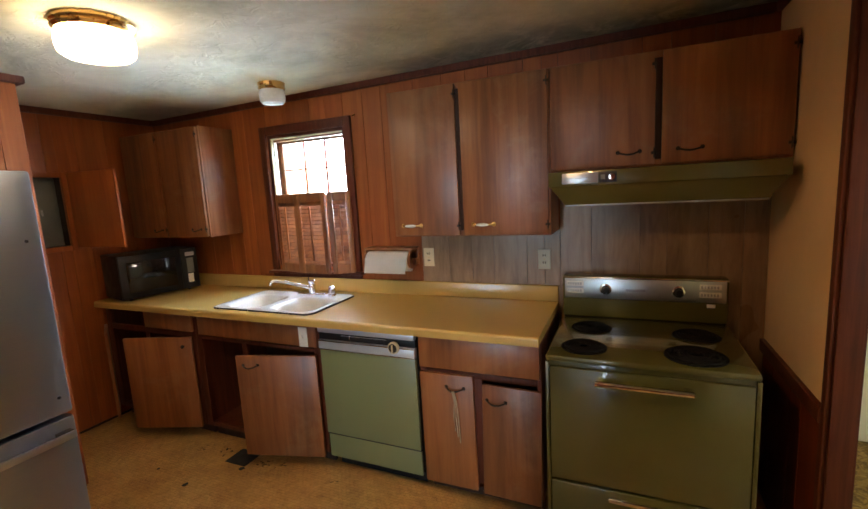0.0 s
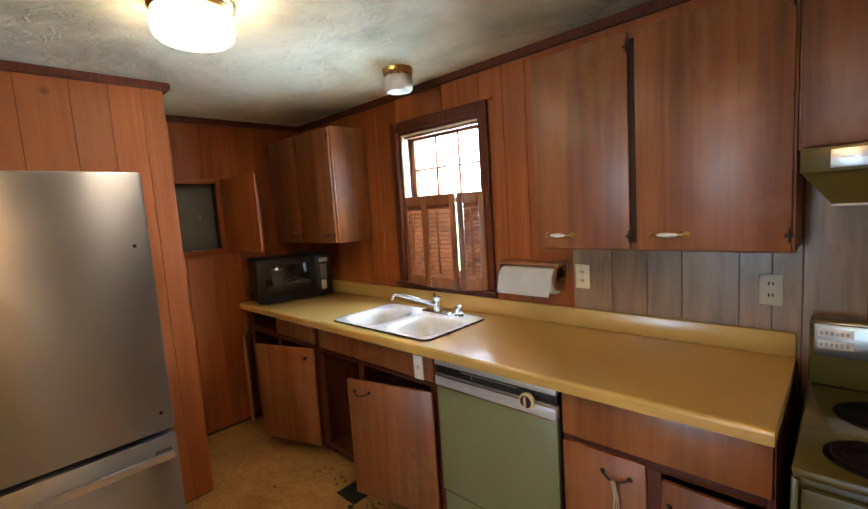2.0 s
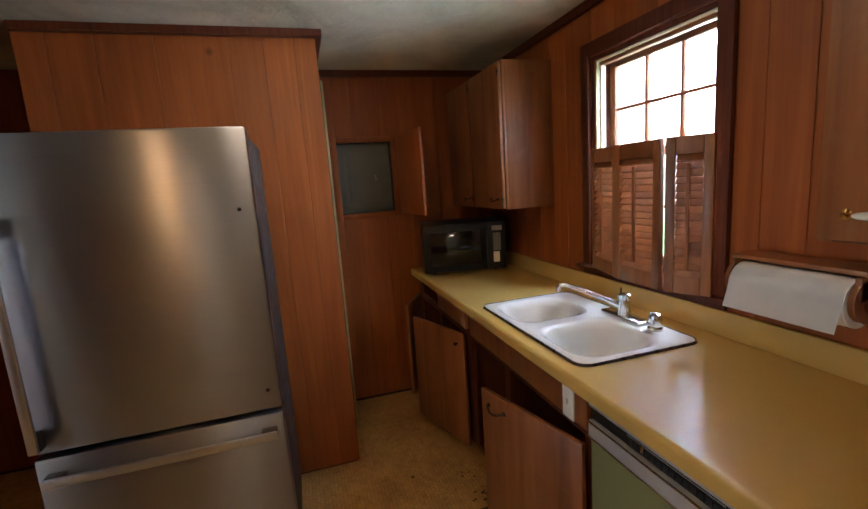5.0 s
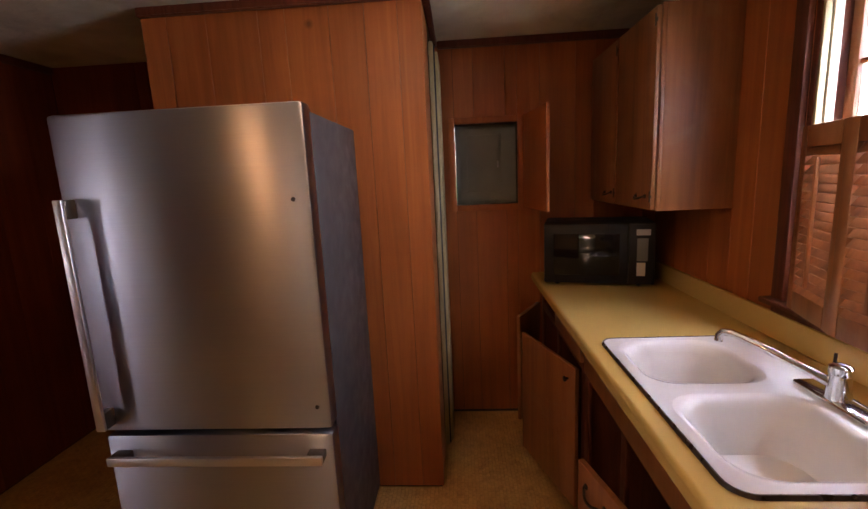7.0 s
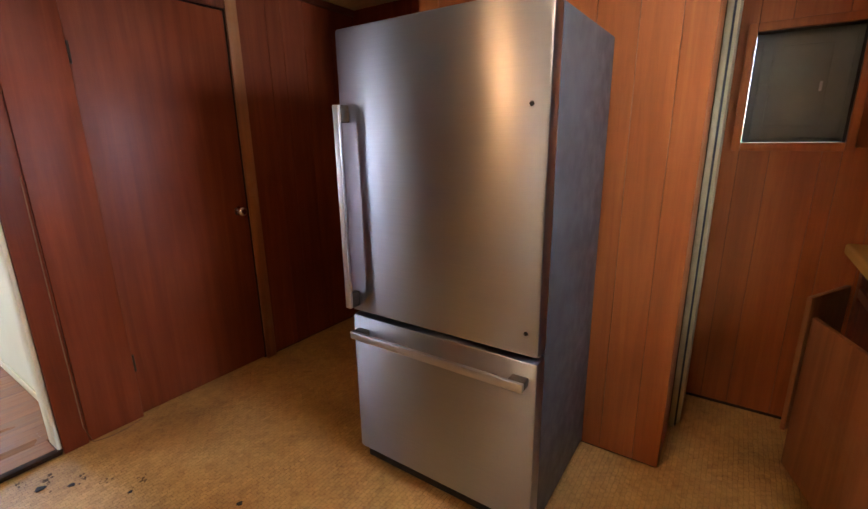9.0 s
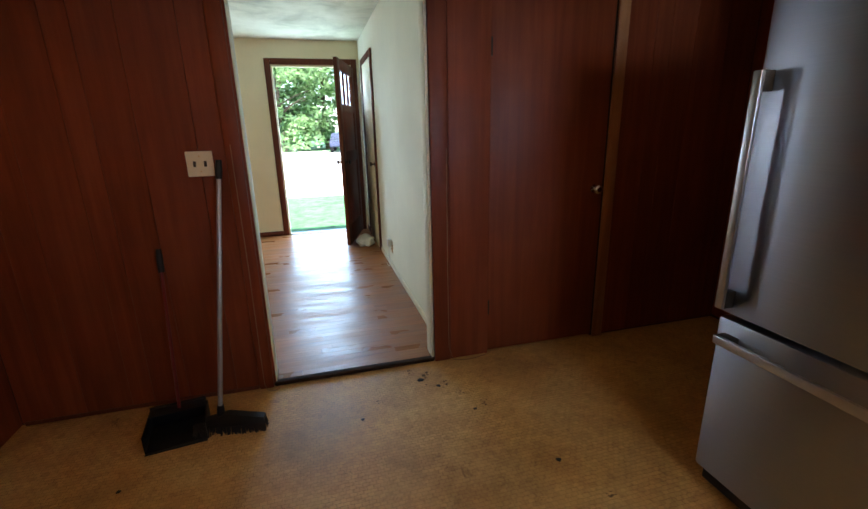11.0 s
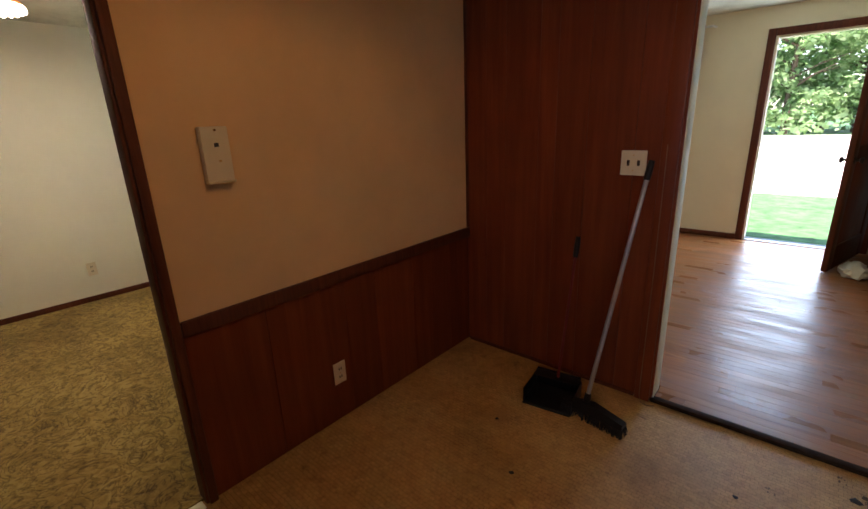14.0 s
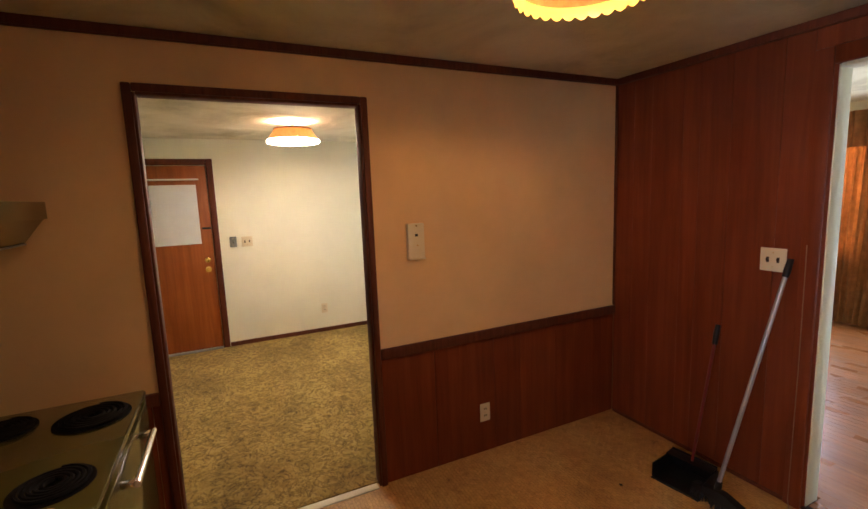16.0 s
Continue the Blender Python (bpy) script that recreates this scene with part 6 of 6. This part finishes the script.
def drapes():
    def folded(x0, x1, z0, z1, amp, n, y, taper=0.0):
        bm = bmesh.new()
        cols, rows_ = n * 8 + 1, 14
        g = []
        for k in range(rows_):
            f = k / (rows_ - 1)
            row = []
            for i in range(cols):
                u = i / (cols - 1)
                x = x0 + (x1 - x0) * u + taper * f * (1 - u)
                yy = y + amp * math.sin(2 * math.pi * n * u + 0.6 * math.sin(3 * f)) + amp * 0.4 * math.sin(2 * math.pi * n * 2.3 * u + 2 * f)
                row.append(bm.verts.new((x, yy, z1 + (z0 - z1) * f)))
            g.append(row)
        for a, b in zip(g, g[1:]):
            for i in range(cols - 1):
                bm.faces.new((a[i], a[i + 1], b[i + 1], b[i]))
        bmesh.ops.solidify(bm, geom=list(bm.faces), thickness=0.003)
        return bm

    c = thing("curtain", pose(0, 0, 0), "gathered brown-gold curtain with a valance beside the front window", "curtain")
    part("drape", folded(-0.42, 0.35, 0.03, 2.25, 0.025, 9, FY + 0.09, 0.20), CURTAIN, c)
    part("drape", folded(0.80, 1.40, 0.03, 2.25, 0.025, 7, FY + 0.09), CURTAIN, c)
    part("valance", folded(-0.49, 1.45, 1.93, 2.30, 0.02, 16, FY + 0.14), CURTAIN, c, "gathered valance")
    part("rod", tubed([(-0.56, FY + 0.001, 2.29), (-0.55, FY + 0.1, 2.29), (1.5, FY + 0.1, 2.29)], 0.012, 10), WHITE, c, "white curtain rod")
    q = part("pulley", boxed(-0.02, 0.02, -0.018, 0.012, -0.03, 0.03, 0.005), BRONZE, c, "dark cord pulley", m=pose(-0.37, FY + 0.02, 1.02))
    part("pull_cord", tubed([(0, 0, -0.03), (0.004, 0.004, -0.4), (0.0, 0.002, -0.78)], 0.004, 6), BRONZE, q)
    part("tassel", turned([(0.006, -0.78), (0.012, -0.80), (0.018, -0.88), (0.002, -0.882)], 14), BRONZE, q)


drapes()


def front_window():
    wdw = tagged(new("window_2"), "living room front window behind the curtain", "window", "", "structure")
    for x0, x1, z0, z1 in ((QX0, QX0 + 0.05, QZ0, QZ1), (QX1 - 0.05, QX1, QZ0, QZ1), (QX0 + 0.05, QX1 - 0.05, QZ0, QZ0 + 0.05), (QX0 + 0.05, QX1 - 0.05, QZ1 - 0.05, QZ1), (QX0 + 0.05, QX1 - 0.05, 1.38, 1.42)):
        part("window_frame", boxed(x0 + 0.0003, x1 - 0.0003, FY - 0.10, FY - 0.04, z0 + 0.0003, z1 - 0.0003, 0.003), WHITEPAINT, wdw)
    for z0, z1 in ((QZ0 + 0.05, 1.38), (1.42, QZ1 - 0.05)):
        pn = part("pane", boxed(QX0 + 0.05, QX1 - 0.05, FY - 0.072, FY - 0.068, z0, z1, 0), GLASS, wdw, smooth=False)
        pn.visible_shadow = False


front_window()


# ---- carpeted room things ----
def carpet_room_window():
    wdw = tagged(new("window_3"), "plain white window in the side wall of the carpeted room", "window", "", "structure")
    for x0, x1, z0, z1 in ((RX0, RX0 + 0.04, RZ0, RZ1), (RX1 - 0.04, RX1, RZ0, RZ1), (RX0 + 0.04, RX1 - 0.04, RZ0, RZ0 + 0.04), (RX0 + 0.04, RX1 - 0.04, RZ1 - 0.04, RZ1), (RX0 + 0.04, RX1 - 0.04, 1.43, 1.47)):
        part("window_frame", boxed(x0 + 0.0003, x1 - 0.0003, BY0 - 0.075, BY0 - 0.02, z0 + 0.0003, z1 - 0.0003, 0.003), WHITEPAINT, wdw)
    for z0, z1 in ((RZ0 + 0.04, 1.43), (1.47, RZ1 - 0.04)):
        pn = part("pane", boxed(RX0 + 0.04, RX1 - 0.04, BY0 - 0.052, BY0 - 0.048, z0, z1, 0), GLASS, wdw, smooth=False)
        pn.visible_shadow = False


carpet_room_window()


def back_door():
    d = tagged(new("door_5"), "orange-brown wooden back door with a white window blind", "door", "", "structure")
    d.matrix_basis = Matrix.Translation((BX, BDY1, 0)) @ EAST_M
    w, h = BDY1 - BDY0, BDZ
    part("leaf", boxed(0.003, w - 0.003, 0.004, 0.045, 0.03, h - 0.003, 0.003), PANEL, d)
    b = part("blind", boxed(0.10, w - 0.11, -0.012, 0.0035, 1.18, 1.80, 0.003), BLIND, d, "white roller blind")
    part("blind_rod", tubed([(0.06, -0.008, 1.855), (w - 0.08, -0.008, 1.855)], 0.009, 10), WHITE, b, "white blind rod")
    for z in (0.90, 1.0):
        part("knob", turned([(0.03, 0), (0.03, 0.005), (0.012, 0.01), (0.012, 0.03), (0.027, 0.04), (0.027, 0.055), (0.002, 0.06)] if z < 0.95 else [(0.028, 0), (0.028, 0.008), (0.018, 0.014), (0.002, 0.015)], 20, pose(w - 0.07, 0.004, z, 90, 0, 0)), BRASS, d, "brass knob")
    part("bolt", boxed(w - 0.09, w - 0.005, -0.006, 0.0035, 1.33, 1.352, 0.003), BRONZE, d, "dark slide bolt")
    part("sill_plate", boxed(0.0, w, -0.03, 0.003, 0.0125, 0.03, 0.003), GREYMETAL, d, "grey metal sill")


back_door()
outlet_plate("light_switch", Matrix.Translation((BX, -1.125, 1.175)) @ EAST_M, "dark wall switch beside the back door", kind="single", mat_=GREYPAINT)
outlet_plate("light_switch", Matrix.Translation((BX, -1.265, 1.17)) @ EAST_M, "ivory double switch beside the back door", 0.11, 0.11, "double")
outlet_plate("wall_outlet", Matrix.Translation((BX, -2.055, 0.30)) @ EAST_M, "ivory wall outlet low on the pale wall")

# ---- outdoors ----
bm = bmesh.new()
gz = -0.25
ring = [bm.verts.new((x, y, gz)) for x, y in ((-600, -600), (600, -600), (600, 600), (-600, 600))]
bm.faces.new(ring)
solid("ground", bm, GRASS, "green lawn around the house", "ground", "structure", False)
bm = bmesh.new()
box(bm, -80, 80, -38.0, -12.6, gz + 0.001, gz + 0.02)
solid("road", bm, GRAVEL, "pale sunlit gravel drive across the front", "road", "structure", False)
trim("step_front", FX0 - 0.2, FX1 + 0.2, FY - 0.5, FY - 0.141, gz + 0.001, -0.06, GRAVEL, "concrete front step", 0.01)
bm = bmesh.new()
for b in ((WEST - 0.4, 3.6, FY - 0.25, 1.2, 2.62, 2.7),):
    box(bm, *b)
solid("roof", bm, GREYCASE, "flat dark roof over the house", "roof", "structure", False)


def tree(x, y, h, spread, seed, n=5200):
    rng = random.Random(seed)
    t = thing("tree", pose(x, y, gz), "leafy green broadleaf tree beyond the drive", "tree", "trees beyond the drive")
    bm = bmesh.new()
    tube(bm, [(0, 0, -0.1), (0.1, 0.05, h * 0.3), (0.0, 0.1, h * 0.6), (0.1, 0, h * 0.85)], [0.24, 0.19, 0.12, 0.04], 10)
    for k in range(9):
        a, z = rng.uniform(0, 6.28), h * rng.uniform(0.25, 0.75)
        L = spread * rng.uniform(0.5, 0.85)
        tube(bm, [(0.05, 0.05, z), (L * 0.5 * math.cos(a), L * 0.5 * math.sin(a), z + L * 0.25), (L * math.cos(a), L * math.sin(a), z + L * 0.4)], [0.08, 0.05, 0.02], 6)
    part("trunk", bm, BARK, t)
    vs, fs = [], []
    clumps = [(Vector((rng.gauss(0, spread * 0.42), rng.gauss(0, spread * 0.42), h * rng.uniform(0.06, 0.98))), rng.uniform(0.5, 1.1)) for _ in range(70)]
    for i in range(n):
        c, cr = clumps[i % len(clumps)]
        p = c + Vector((rng.gauss(0, 1), rng.gauss(0, 1), rng.gauss(0, 0.7))) * cr * 0.6
        p.z = max(0.4, p.z)
        d = Vector((rng.gauss(0, 1), rng.gauss(0, 1), rng.gauss(-0.3, 0.6))).normalized()
        s = d.cross(Vector((rng.gauss(0, 1), rng.gauss(0, 1), rng.gauss(0, 1)))).normalized()
        L = rng.uniform(0.28, 0.55)
        k = len(vs)
        vs += [p, p + d * L * 0.5 + s * L * 0.28, p + d * L, p + d * L * 0.5 - s * L * 0.28]
        fs.append((k, k + 1, k + 2, k + 3))
    me = bpy.data.meshes.new("crown")
    me.from_pydata(vs, [], fs)
    me.materials.append(LEAF)
    o = new("crown", me)
    o.parent = t
    return t


for i, (x, y, h, s) in enumerate(((-11, -41, 11, 4.5), (-6.5, -40, 10, 4.2), (-3.0, -42, 12, 4.6), (0.6, -40, 10, 4.2), (4.2, -42, 12, 4.4), (8, -40, 10, 4.2), (12.5, -43, 12, 4.6), (-16, -43, 12, 4.8), (17, -43, 12, 4.6), (-1.2, -48, 15, 5.0), (-8.5, -49, 15, 5), (6.0, -49, 15, 5), (22, -45, 13, 5), (-2.6, 27, 9, 4.0), (-9.0, 28, 9, 4), (4.0, 29, 9, 4))):
    tree(x, y, h, s, 20 + i)

# parked car far across the drive
def parked_car(x, y, rz):
    c = thing("parked_car", pose(x, y, gz + 0.02, 0, 0, rz), "dark blue car parked under the trees", "car")
    bm = bmesh.new()
    prof = [(-2.1, 0.35), (-2.1, 0.75), (-1.5, 0.85), (-1.0, 1.35), (0.5, 1.38), (1.1, 0.92), (2.0, 0.8), (2.1, 0.4)]
    a = [[bm.verts.new((px, sy, pz)) for px, pz in prof] for sy in (-0.8, 0.8)]
    n = len(prof)
    for i in range(n):
        j = (i + 1) % n
        bm.faces.new((a[0][i], a[0][j], a[1][j], a[1][i]))
    bm.faces.new(a[0])
    bm.faces.new(a[1][::-1])
    bmesh.ops.bevel(bm, geom=list(bm.edges), offset=0.08, segments=2, affect="EDGES")
    part("body", bm, plain("blue_car_paint", (0.035, 0.042, 0.07), 0.3), c)
    for px in (-1.3, 1.3):
        for sy in (-0.72, 0.72):
            part("wheel", turned([(0.3, -0.1), (0.33, -0.06), (0.33, 0.06), (0.3, 0.1), (0.05, 0.1)], 20, pose(px, sy, 0.33, 90, 0, 0)), RUBBER, c)


parked_car(-3.9, -36.5, 82)

# ---- oak strips of the living room floor, running across the room ----
rng = random.Random(12)
y = SOUTH - 0.029
while y > FY + 0.001:
    w = min(0.057, y - FY - 0.0005)
    inner = y > SOUTH - 0.126
    left, right = (LX0 + 0.015, LX1 - 0.015) if inner else (RX + 0.0005, 1.618)
    x = RX + 0.0005 - rng.uniform(0, 0.8)
    while x < 1.615:
        L = rng.uniform(0.7, 1.5)
        a, b = max(x, left), min(x + L, right)
        if b - a > 0.02:
            # the board's own x runs along the room, its face looks up
            board("floor_strip", living_floor, OAK, b - a - 0.0006, w - 0.0006, 0.0195, Matrix(((1, 0, 0, a + 0.0003), (0, 0, 1, y - w), (0, -1, 0, 0.020), (0, 0, 0, 1))), 0.0006)
        x += L
    y -= 0.057
